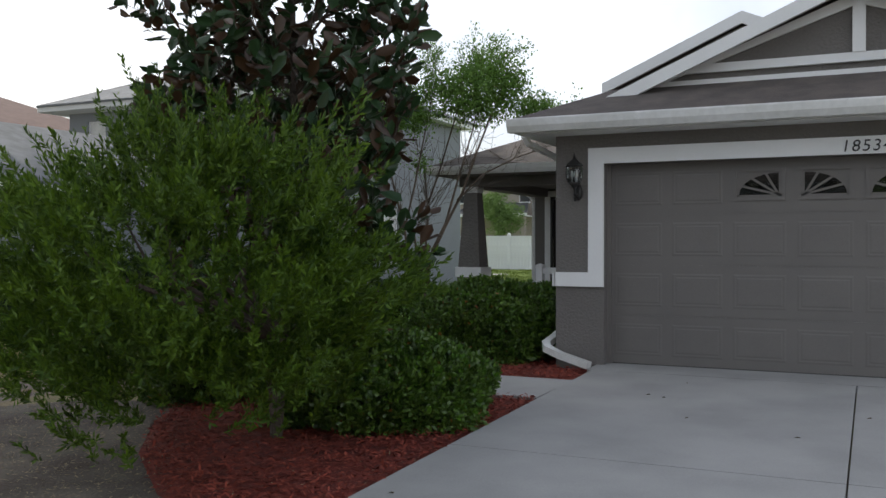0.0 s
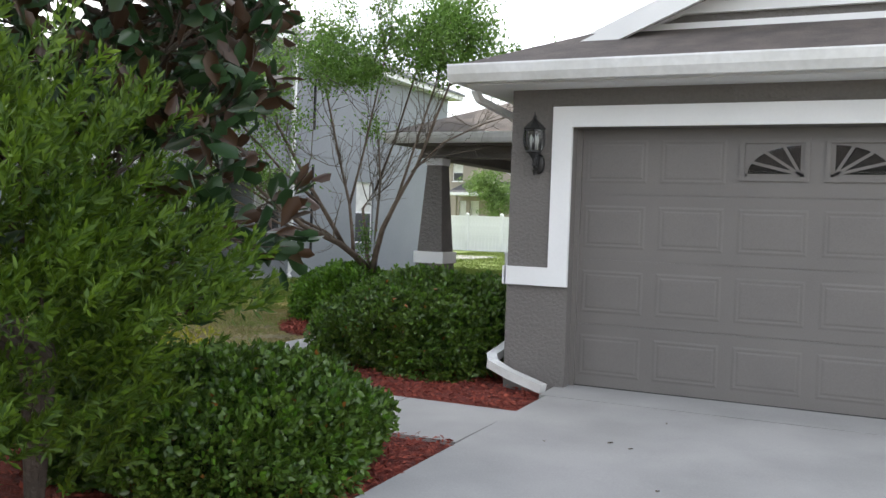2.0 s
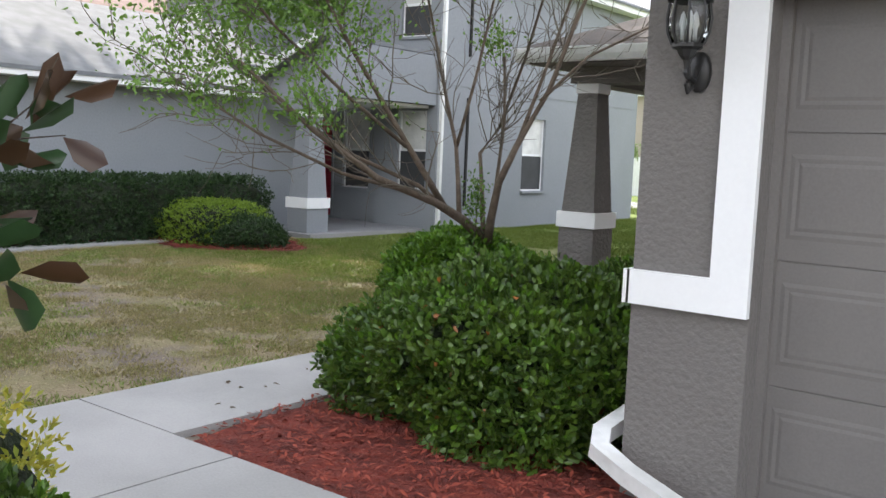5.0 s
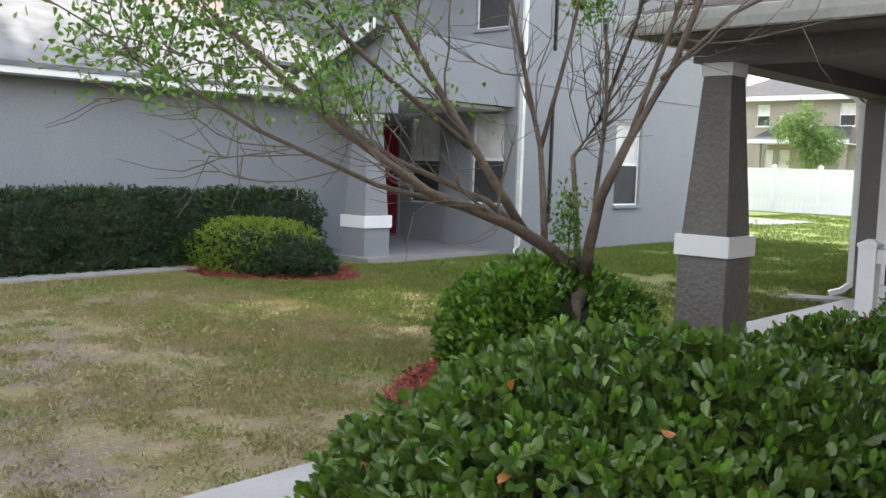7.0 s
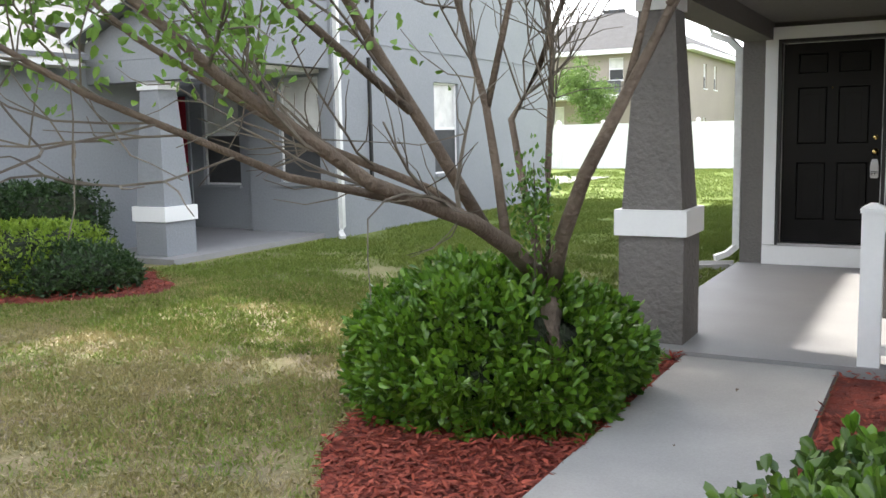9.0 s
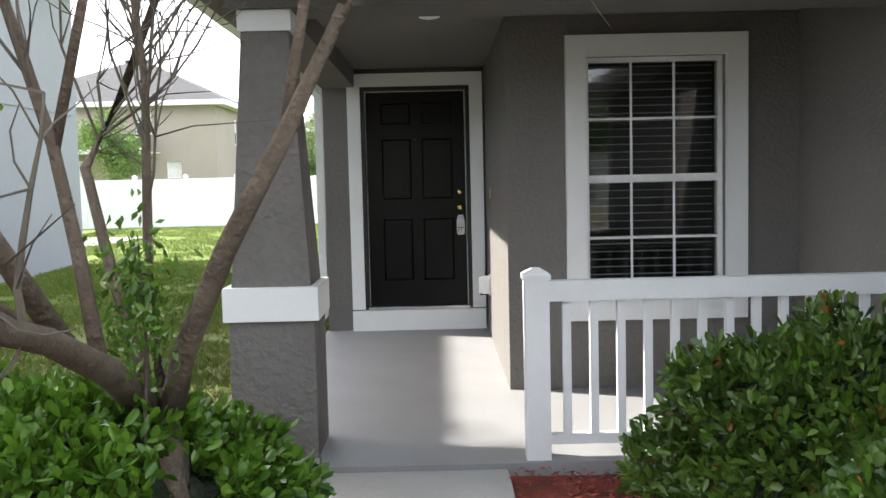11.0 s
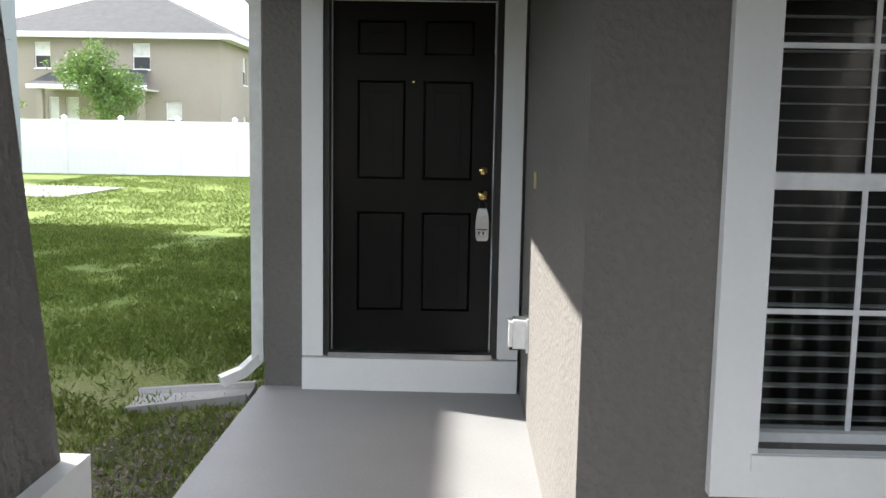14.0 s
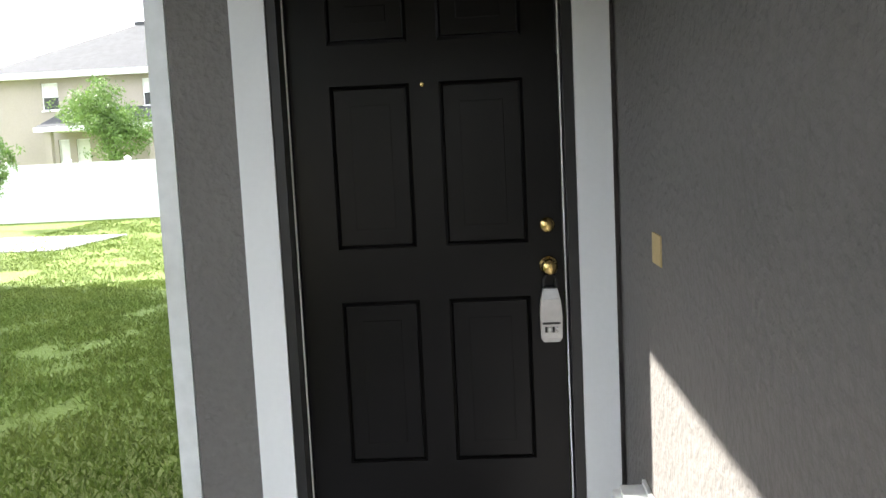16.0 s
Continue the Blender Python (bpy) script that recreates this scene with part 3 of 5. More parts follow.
tagged(part("rear_gable_wall", prism([(BC - 1.7, 3.0), (BC + 1.7, 3.0), (BC + 1.7, BA - 0.85), (BC, BA - 0.1), (BC - 1.7, BA - 0.85)], 11.1, 11.2, "y"), STUCCO), kind="structure")
# porch roof, hipped at its outer corner
roof_plane("roof_porch_front", [(-6.2, 12.55, EZ), (-2.0, 12.55, EZ), (-2.0, 15.0, EZ + 1.03), (-3.75, 15.0, EZ + 1.03)], SHINGLE)
roof_plane("roof_porch_left", [(-6.2, 12.55, EZ), (-3.75, 15.0, EZ + 1.03), (-2.7, 24.3, BA - 0.80), (-6.2, 24.3, EZ)], SHINGLE)
roof_plane("roof_porch_rear", [(-3.75, 15.0, EZ + 1.03), (-2.0, 15.0, EZ + 1.03), (-2.0, 24.3, BA - 0.78), (-2.75, 24.3, BA - 0.78)], SHINGLE)

# garage surround, number, door
trim = frame_bm("x", GC - 2.44, GC + 2.44, 0.83, 2.13, 0.165, 7.965, 8.0, "lrt")
box(GX0 - 0.012, GC - 2.605, 7.965, 8.0, 0.83, 0.98, trim)
box(GX0 - 0.03, GX0, 7.965, 8.25, 0.83, 0.98, trim)
box(GC + 2.605, GX1, 7.965, 8.0, 0.83, 0.98, trim)
tagged(part("garage_surround", trim, WHITE, bevel=0.006), kind="structure")

num = bpy.data.curves.new("house_number", "FONT")
num.body, num.size, num.extrude = "18534", 0.155, 0.006
num.shear = 0.15
num.space_character = 1.15
tmp = new("house_number", num)
tmp.matrix_world = pose(0.37, 7.958, 2.155, 90, 0, 0)
dg = bpy.context.evaluated_depsgraph_get()
nm = bpy.data.meshes.new_from_object(tmp.evaluated_get(dg))
bpy.data.objects.remove(tmp)
nm.materials.clear()
number = finish("house_number", nm, IRON)
number.matrix_world = pose(0.37, 7.958, 2.155, 90, 0, 0)
tagged(number, "dark house number 18534 on the white garage surround", "house number")

garage = thing("garage_door", (GC, 8.17, 0), "wide closed grey panelled garage door with sunburst windows", "garage door")


def put(ob_parent, name, bm, mat, label="", bevel=0.0, smooth=False):
    """A part whose mesh was made at world places, under a thing that stands elsewhere."""
    o = part(name, bm, mat, ob_parent, label, bevel, smooth)
    top, off = ob_parent, Vector((0, 0, 0))
    while top is not None:
        off += top.location
        top = top.parent
    o.data.transform(Matrix.Translation(-off))
    return o


SEC = 2.13 / 4
for r in range(4):
    z0, z1 = r * SEC + (0.015 if r == 0 else 0.002), (r + 1) * SEC
    holes = []
    pw = 4.88 / 8
    wins = []
    for c in range(8):
        x0 = GC - 2.44 + c * pw
        if r == 3:
            if c in (2, 3, 4, 5):
                wins.append((x0 + 0.10, x0 + pw - 0.08, z0 + 0.155, z1 - 0.12))
    sec = put(garage, "door_section", wall_with_holes("x", GC - 2.43, GC + 2.43, 8.17, 8.21, z0, z1 - 0.003, wins), GDOOR)
    for c in range(8):
        x0, x1 = GC - 2.44 + c * pw + 0.065, GC - 2.44 + (c + 1) * pw - 0.035
        if r == 3 and c in (2, 3, 4, 5):
            continue
        bm = loft([[(x0, 8.17, z0 + 0.09), (x1, 8.17, z0 + 0.09), (x1, 8.17, z1 - 0.09), (x0, 8.17, z1 - 0.09)],
                   [(x0 + 0.018, 8.1665, z0 + 0.108), (x1 - 0.018, 8.1665, z0 + 0.108), (x1 - 0.018, 8.1665, z1 - 0.108), (x0 + 0.018, 8.1665, z1 - 0.108)],
                   [(x0 + 0.035, 8.168, z0 + 0.125), (x1 - 0.035, 8.168, z0 + 0.125), (x1 - 0.035, 8.168, z1 - 0.125), (x0 + 0.035, 8.168, z1 - 0.125)],
                   [(x0 + 0.05, 8.165, z0 + 0.14), (x1 - 0.05, 8.165, z0 + 0.14), (x1 - 0.05, 8.165, z1 - 0.14), (x0 + 0.05, 8.165, z1 - 0.14)]])
        put(garage, "raised_panel", bm, GDOOR)
    for k, (a, b, c0, c1) in enumerate(wins):
        w = put(garage, "sunburst_window", frame_bm("x", a, b, c0, c1, 0.035, 8.155, 8.17), GDOOR)
        put(w, "pane", box(a, b, 8.195, 8.2, c0, c1), GLASS, "dark glass pane")
        s = 1 if k % 2 == 0 else -1
        ox = b - 0.03 if s == 1 else a + 0.03
        bm = bmesh.new()
        wd, hg = b - a - 0.05, c1 - c0 - 0.02
        # the arched spandrel that leaves a quarter fan open
        pts = [(ox - s * wd * math.cos(t), c0 + 0.02 + hg * 0.93 * math.sin(t)) for t in [math.pi / 2 * i / 8 for i in range(9)]]
        for (xa, za), (xb, zb) in zip(pts, pts[1:]):
            prism([(xa, za), (xb, zb), (xb, c1), (xa, c1)], 8.176, 8.19, "y", bm)
        box(min(a, pts[0][0]), max(a, pts[0][0]), 8.176, 8.19, c0, c1, bm) if s == 1 else box(pts[0][0], b, 8.176, 8.19, c0, c1, bm)
        box(min(ox, b) if s == 1 else a, b if s == 1 else ox, 8.176, 8.19, c0, c1, bm)
        box(a, b, 8.176, 8.19, c0 - 0.001, c0 + 0.022, bm)
        for t in (0.42, 0.85, 1.25):
            e = (ox - s * wd * math.cos(t), c0 + 0.02 + hg * 0.93 * math.sin(t))
            n_ = Vector((e[1] - c0 - 0.02, -(e[0] - ox))).normalized() * 0.011
            prism([(ox - n_.x, c0 + 0.02 - n_.y), (e[0] - n_.x, e[1] - n_.y), (e[0] + n_.x, e[1] + n_.y), (ox + n_.x, c0 + 0.02 + n_.y)], 8.172, 8.188, "y", bm)
        put(w, "sunburst_bars", bm, GDOOR)
for x0, x1 in ((GC - 2.44, GC - 2.40), (GC + 2.40, GC + 2.44)):
    put(garage, "side_stop", box(x0, x1, 8.13, 8.165, 0, 2.13), GDOOR)
for r in range(1, 4):
    put(garage, "joint_strip", box(GC - 2.42, GC + 2.42, 8.176, 8.205, r * SEC - 0.004, r * SEC + 0.016), GDOOR)
# black sheet added behind the fan panes to stand for the unlit garage
tagged(part("garage_dark_sheet", box(GC - 2.4, GC + 2.4, 8.4, 8.45, 1.4, 2.3), DARK), kind="structure")
put(garage, "bottom_seal", box(GC - 2.43, GC + 2.43, 8.165, 8.21, 0.002, 0.018), IRON)

# wall lantern
LX, LY = -2.20, 7.85
lan = thing("wall_lantern", (LX, 7.99, 1.9), "black coach lantern with clear glass on grey garage wall", "wall lamp")
put(lan, "backplate", loft([[(LX + 0.05 * math.cos(a) * k, y, 1.83 + 0.085 * math.sin(a) * k) for a in [6.283 * i / 14 for i in range(14)]] for y, k in ((7.999, 1), (7.98, 1), (7.965, 0.7))]), IRON, smooth=True)
put(lan, "arm", tube([(LX, 7.97, 1.85), (LX, 7.93, 1.79), (LX, 7.88, 1.80), (LX, LY, 1.87), (LX, LY, 1.91)], 0.014, 8), IRON)
put(lan, "scroll", tube([(LX, 7.95, 1.83), (LX, 7.92, 1.76), (LX, 7.88, 1.74), (LX, 7.86, 1.77), (LX, 7.89, 1.80)], 0.010, 6), IRON)
put(lan, "finial", lathe([(0.004, 1.80), (0.012, 1.815), (0.006, 1.83), (0.014, 1.87)], LX, LY, 8), IRON)
put(lan, "base_cup", lathe([(0.014, 1.865), (0.03, 1.88), (0.045, 1.905), (0.066, 1.915), (0.066, 1.93)], LX, LY, 8), IRON)
put(lan, "glass_body", loft([[(LX + r * math.cos(6.283 * (i + 0.5) / 8), LY + r * math.sin(6.283 * (i + 0.5) / 8), z) for i in range(8)] for r, z in ((0.06, 1.93), (0.08, 1.975), (0.086, 2.03), (0.076, 2.095))], cap=False), GLASS, "clear bevelled glass")
for i in range(8):
    a = 6.283 * (i + 0.5) / 8
    put(lan, "rib", tube([(LX + r * math.cos(a), LY + r * math.sin(a), z) for r, z in ((0.062, 1.925), (0.083, 1.975), (0.089, 2.03), (0.078, 2.10))], 0.0055, 5), IRON)
put(lan, "roof", lathe([(0.092, 2.095), (0.098, 2.105), (0.075, 2.13), (0.045, 2.155), (0.024, 2.175), (0.014, 2.19), (0.018, 2.20), (0.006, 2.215), (0.002, 2.245)], LX, LY, 8), IRON)
for dx, dy in ((-0.025, 0.0), (0.02, 0.02), (0.015, -0.022)):
    put(lan, "bulb", lathe([(0.008, 1.93), (0.009, 1.985), (0.016, 2.01), (0.011, 2.04), (0.002, 2.06)], LX + dx, LY + dy, 10), WHITE, "white candle bulb", smooth=True)

# garage downspout
ds = thing("downspout", (-2.53, 8.05, 0), "white metal downspout with a sloping outlet onto the mulch", "downspout")
put(ds, "elbow", tube([(-2.80, 8.0, 2.46), (-2.78, 8.05, 2.38), (-2.60, 8.35, 2.27), (-2.51, 8.42, 2.2)], 0, square=(0.035, 0.025)), METALW)
put(ds, "pipe", tube([(-2.495, 8.42, 2.2), (-2.495, 8.42, 0.30)], 0, square=(0.035, 0.025)), METALW)
put(ds, "foot", tube([(-2.50, 8.42, 0.32), (-2.56, 8.30, 0.24), (-2.58, 8.05, 0.19), (-2.52, 7.91, 0.16), (-2.35, 7.86, 0.10), (-2.02, 7.78, 0.02)], 0, square=(0.045, 0.035)), METALW)

# column
col = thing("porch_column", (-5.66, 13.24, 0), "tapered grey stucco porch column with white bands", "column")
CXc, CYc = -5.665, 13.25
put(col, "base", loft([rect_ring(CXc, CYc, 0.215, 0.215, -0.1), rect_ring(CXc, CYc, 0.215, 0.215, 0.71)]), STUCCO_COL, bevel=0.008)
put(col, "band", box(CXc - 0.24, CXc + 0.24, CYc - 0.24, CYc + 0.24, 0.71, 0.88), WHITE, "white band", bevel=0.008)
put(col, "shaft", loft([rect_ring(CXc, CYc, 0.20, 0.20, 0.88), rect_ring(CXc, CYc, 0.12, 0.12, 2.165)]), STUCCO_COL, bevel=0.008)
put(col, "cap", box(CXc - 0.135, CXc + 0.135, CYc - 0.135, CYc + 0.135, 2.165, 2.27), WHITE, "white cap", bevel=0.006)

# railing
rail = thing("porch_railing", (-3.4, 12.95, 0), "white wooden porch railing with square balusters", "railing")
post = put(rail, "post", box(-4.40, -4.28, 12.90, 13.02, 0, 0.90), WHITE, bevel=0.006)
put(post, "post_cap", loft([rect_ring(-4.34, 12.96, 0.068, 0.068, 0.90), rect_ring(-4.34, 12.96, 0.068, 0.068, 0.925), rect_ring(-4.34, 12.96, 0.02, 0.02, 0.955)]), WHITE)
put(rail, "top_rail", box(-4.28, GX0, 12.92, 13.0, 0.79, 0.89), WHITE, bevel=0.005)
put(rail, "bottom_rail", box(-4.28, GX0, 12.935, 12.985, 0.07, 0.12), WHITE, bevel=0.005)
for i in range(13):
    x = -4.19 + i * 0.135
    put(rail, "baluster", box(x - 0.02, x + 0.02, 12.94, 12.98, 0.12, 0.79), WHITE)

# front door
fd = thing("front_door", (-4.99, 17.1, 0.2), "black six-panel front door, closed, with brass lock and knob", "door")
tagged(part("door_surround", frame_bm("x", DX0, DX1, DZ0, DZ1, 0.12, 17.0, 17.05, "lrt"), WHITE, bevel=0.004), kind="structure")
tagged(part("door_step", box(DX0 - 0.12, DX1 + 0.12, 16.99, 17.05, 0.0, DZ0 - 0.01), WHITE, bevel=0.004), kind="structure")
put(fd, "jamb", frame_bm("x", DX0 + 0.035, DX1 - 0.035, DZ0, DZ1 - 0.035, 0.034, 17.01, 17.2, "lrt"), IRON)
put(fd, "weather_strip", frame_bm("x", DX0 + 0.046, DX1 - 0.046, DZ0 + 0.02, DZ1 - 0.046, 0.006, 17.072, 17.078, "lrt"), METALW, "pale seal")
put(fd, "threshold", box(DX0 + 0.03, DX1 - 0.03, 17.0, 17.2, DZ0 - 0.008, DZ0 + 0.022), STEEL, "metal threshold")
X0, X1, Z0 = DX0 + 0.05, DX1 - 0.05, DZ0 + 0.025
panels = []
DH = 2.015
for px0, px1 in ((0.135, 0.41), (0.51, 0.795)):
    for pz0, pz1 in ((0.235, 0.815), (1.0, 1.562), (1.70, 1.895)):
        panels.append((X0 + px0, X0 + px1, Z0 + pz0, Z0 + pz1))


def grid_face(x0, x1, z0, z1, y0, y1, holes):
    """A board with openings anywhere: cells between all the edges."""
    bm = bmesh.new()
    xs = sorted({x0, x1, *(h[0] for h in holes), *(h[1] for h in holes)})
    zs = sorted({z0, z1, *(h[2] for h in holes), *(h[3] for h in holes)})
    for a, b in zip(xs, xs[1:]):
        for c, d in zip(zs, zs[1:]):
            if not any(h[0] <= (a + b) / 2 <= h[1] and h[2] <= (c + d) / 2 <= h[3] for h in holes):
                vs = [bm.verts.new(p) for p in ((a, y0, c), (b, y0, c), (b, y0, d), (a, y0, d))]
                bm.faces.new(vs)
    bmesh.ops.remove_doubles(bm, verts=bm.verts, dist=1e-5)
    box(x0, x1, y0 + 0.02, y1, z0, z1, bm)
    for a, b, c, d in ((x0, x0, z0, z1), (x1, x1, z0, z1)):
        bm.faces.new([bm.verts.new(p) for p in ((a, y0, c), (a, y0, d), (a, y0 + 0.02, d), (a, y0 + 0.02, c))])
    return bm


put(fd, "door_leaf", grid_face(X0, X1, Z0, Z0 + DH, 17.085, 17.125, panels), BLACK)
for a, b, c, d in panels:
    rings = []
    for inset, y in ((0, 17.085), (0.010, 17.075), (0.028, 17.108), (0.038, 17.108), (0.070, 17.084)):
        rings.append([(a + inset, y, c + inset), (b - inset, y, c + inset), (b - inset, y, d - inset), (a + inset, y, d - inset)])
    put(fd, "raised_panel", loft(rings), BLACK)


def knob_y(profile, cx, cz, n=20, bm=None):
    return loft([[(cx + r * math.cos(6.283 * i / n), y, cz + r * math.sin(6.283 * i / n)) for i in range(n)] for r, y in profile], bm)


put(fd, "deadbolt", knob_y([(0.027, 17.084), (0.027, 17.074), (0.02, 17.068), (0.012, 17.064)], -4.60, 1.284), BRASS, "brass deadbolt", smooth=True)
put(fd, "door_knob", knob_y([(0.033, 17.084), (0.03, 17.075), (0.012, 17.068), (0.012, 17.045), (0.026, 17.035), (0.028, 17.02), (0.02, 17.008), (0.008, 17.006)], -4.60, 1.145), BRASS, "brass knob", smooth=True)
put(fd, "peephole", knob_y([(0.007, 17.084), (0.007, 17.079), (0.004, 17.078)], (X0 + X1) / 2, Z0 + 1.555), BRASS)
lb = thing("key_lock_box", (-4.60, 17.03, 1.0), "grey combination key lock box hanging from the brass knob", "lock box")
put(lb, "body", loft([rect_ring(-4.60, 17.05, 0.026, 0.018, 0.885), rect_ring(-4.60, 17.05, 0.036, 0.024, 0.90), rect_ring(-4.60, 17.05, 0.038, 0.025, 0.98), rect_ring(-4.60, 17.05, 0.034, 0.023, 1.03), rect_ring(-4.60, 17.05, 0.024, 0.018, 1.07)]), STEEL, bevel=0.006)
put(lb, "shackle", tube([(-4.62, 17.05, 1.06), (-4.62, 17.05, 1.10), (-4.60, 17.05, 1.135), (-4.58, 17.05, 1.10), (-4.58, 17.05, 1.06)], 0.005, 6), IRON)
put(lb, "cover", box(-4.628, -4.572, 17.022, 17.026, 0.965, 1.035), STEEL, "steel sliding cover", bevel=0.001)
for k in range(4):
    put(lb, "dial", tube([(-4.622 + k * 0.0125, 17.022, 0.93), (-4.615 + k * 0.0125, 17.022, 0.93)], 0.010, 8), METALW if k % 2 else IRON)
put(lb, "seam", box(-4.63, -4.57, 17.0225, 17.0255, 0.948, 0.955), IRON)

# doorbell scar and outlet on the side wall
tagged(part("bell_scar", box(-4.364, -4.36, 16.26, 16.38, 1.235, 1.315), OCHRE), "bare ochre patch where a doorbell was", "doorbell mark")
ol = thing("outdoor_outlet", (-4.38, 16.66, 0.5), "white weatherproof outdoor outlet cover on the side wall", "outlet")
put(ol, "backplate", box(-4.372, -4.361, 16.46, 16.61, 0.37, 0.55), VINYL, bevel=0.003)
put(ol, "cover", box(-4.44, -4.373, 16.475, 16.595, 0.39, 0.54), VINYL, bevel=0.012)
put(ol, "lid", box(-4.462, -4.4415, 16.48, 16.59, 0.40, 0.53), VINYL, bevel=0.008)
put(ol, "cord_slot", box(-4.455, -4.40, 16.51, 16.56, 0.375, 0.3895), IRON, "dark cord slot")

# corner downspout and splash block
ds = thing("downspout", (-5.96, 17.0, 0), "white metal downspout at the porch corner", "downspout")
put(ds, "elbow", tube([(-6.22, 17.2, 2.46), (-6.2, 17.2, 2.38), (-6.0, 17.12, 2.3), (-5.905, 17.1, 2.2)], 0, square=(0.03, 0.03)), METALW)
put(ds, "pipe", tube([(-5.905, 17.1, 2.22), (-5.905, 17.1, 0.14)], 0, square=(0.035, 0.035)), METALW)
put(ds, "foot", tube([(-5.905, 17.1, 0.16), (-5.99, 17.05, 0.08), (-6.10, 16.98, 0.04)], 0, square=(0.035, 0.03)), METALW)
sb = thing("splash_block", (-6.3, 16.9, -0.05), "pale concrete splash block under the downspout", "splash block")
put(sb, "block", loft([[(-5.93, 17.15, -0.08), (-5.93, 16.85, -0.08), (-5.93, 16.85, 0.0), (-5.93, 16.89, 0.0), (-5.93, 16.92, -0.03), (-5.93, 17.08, -0.03), (-5.93, 17.11, 0.0), (-5.93, 17.15, 0.0)],
                      [(-6.6, 17.05, -0.08), (-6.55, 16.65, -0.08), (-6.55, 16.65, -0.03), (-6.55, 16.69, -0.03), (-6.56, 16.72, -0.055), (-6.59, 16.98, -0.055), (-6.6, 17.01, -0.03), (-6.6, 17.05, -0.03)]]), CONCRETE)


def window(name, along, a0, a1, z0, z1, c, out, trim_w=0.0, blinds=True, cols=3, rows=2, screen=False, half=False, trim_mat=None):
    """A sash window in the hole a0..a1; c: the wall's outer face; out: -1 or 1, towards the outside."""
    ob = tagged(new(name), kind="structure")
    s = -out

    def b(p, q, r, t, d0, d1, bm=None):
        lo, hi = sorted((c + s * d0, c + s * d1))
        return box(*((p, q, lo, hi) if along == "x" else (lo, hi, p, q)), r, t, bm)

    if trim_w:
        lo, hi = sorted((c, c - s * 0.045))
        part("window_trim", frame_bm(along, a0, a1, z0, z1, trim_w, lo, hi), trim_mat or WHITE, ob, bevel=0.005)
    m = (z0 + z1) / 2 + 0.0
    bm = b(a0, a0 + 0.03, z0, z1, 0.06, 0.14)
    b(a1 - 0.03, a1, z0, z1, 0.06, 0.14, bm)
    b(a0 + 0.03, a1 - 0.03, z0, z0 + 0.03, 0.06, 0.14, bm)
    b(a0 + 0.03, a1 - 0.03, z1 - 0.03, z1, 0.06, 0.14, bm)
    part("window_frame", bm, VINYL, ob)
    part("meeting_rail", b(a0 + 0.03, a1 - 0.03, m - 0.025, m + 0.025, 0.07, 0.12), VINYL, ob)
    part("window_sill", b(a0 - 0.02, a1 + 0.02, z0 - 0.05, z0 - 0.002, -0.06, 0.06), trim_mat or WHITE, ob)
    for r, t, d in ((z0 + 0.03, m - 0.025, 0.095), (m + 0.025, z1 - 0.03, 0.09)):
        if half and d < 0.092:
            continue
        pane = part("pane", b(a0 + 0.03, a1 - 0.03, r, t, d, d + 0.004), GLASS, ob)
        pane.visible_shadow = False
        for i in range(1, cols):
            x = a0 + 0.03 + (a1 - a0 - 0.06) * i / cols
            part("muntin", b(x - 0.008, x + 0.008, r, t, d - 0.006, d - 0.001), VINYL, ob)
        for i in range(1, rows):
            z = r + (t - r) * i / rows
            part("muntin", b(a0 + 0.03, a1 - 0.03, z - 0.008, z + 0.008, d - 0.0065, d - 0.0015), VINYL, ob)
    if screen:
        part("insect_screen", b(a0 + 0.03, a1 - 0.03, z0 + 0.03, m - 0.02, 0.074, 0.077), SCREEN, ob)
    low = z0 + 0.04
    if half:
        part("blind", b(a0 + 0.035, a1 - 0.035, m + 0.025, z1 - 0.03, 0.09, 0.096), BLIND, ob)
        blinds = False
    k = int((z1 - low) / 0.05)
    for i in range(k):
        z = z1 - 0.05 - i * (z1 - low) / k
        if blinds:
            part("slat", b(a0 + 0.04, a1 - 0.04, z, z + 0.004, 0.155, 0.20), BLIND, ob)
    # black sheet in place of a room: its darkness is only colour
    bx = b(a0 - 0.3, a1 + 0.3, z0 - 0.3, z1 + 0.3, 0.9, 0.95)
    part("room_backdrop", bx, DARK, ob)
    return ob


window("window_1", "x", WX0, WX1, WZ0, WZ1, 14.45, -1, 0.135)
fixture = thing("porch_light", (-4.84, 14.15, 2.43), "small white flush light on porch ceiling", "ceiling light")
put(fixture, "dome", lathe([(0.09, 2.44), (0.09, 2.42), (0.06, 2.39), (0.02, 2.38)], -4.84, 14.15, 16), WHITE)

def slabbm(pts, thick):
    bm = bmesh.new()
    top, low = [bm.verts.new(p) for p in pts], [bm.verts.new((p[0], p[1], p[2] - thick)) for p in pts]
    bm.faces.new(top)
    bm.faces.new(low[::-1])
    for i in range(len(top)):
        j = (i + 1) % len(top)
        bm.faces.new((top[i], low[i], low[j], top[j]))
    return bm


# ---- neighbour's house ----
nh = thing("neighbour_house", (-15, 20, 0), "two-storey blue-grey stucco house with grey shingle roof", "house")


def nput(name, bm, mat, label="", bevel=0.0):
    return put(nh, name, bm, mat, label, bevel)


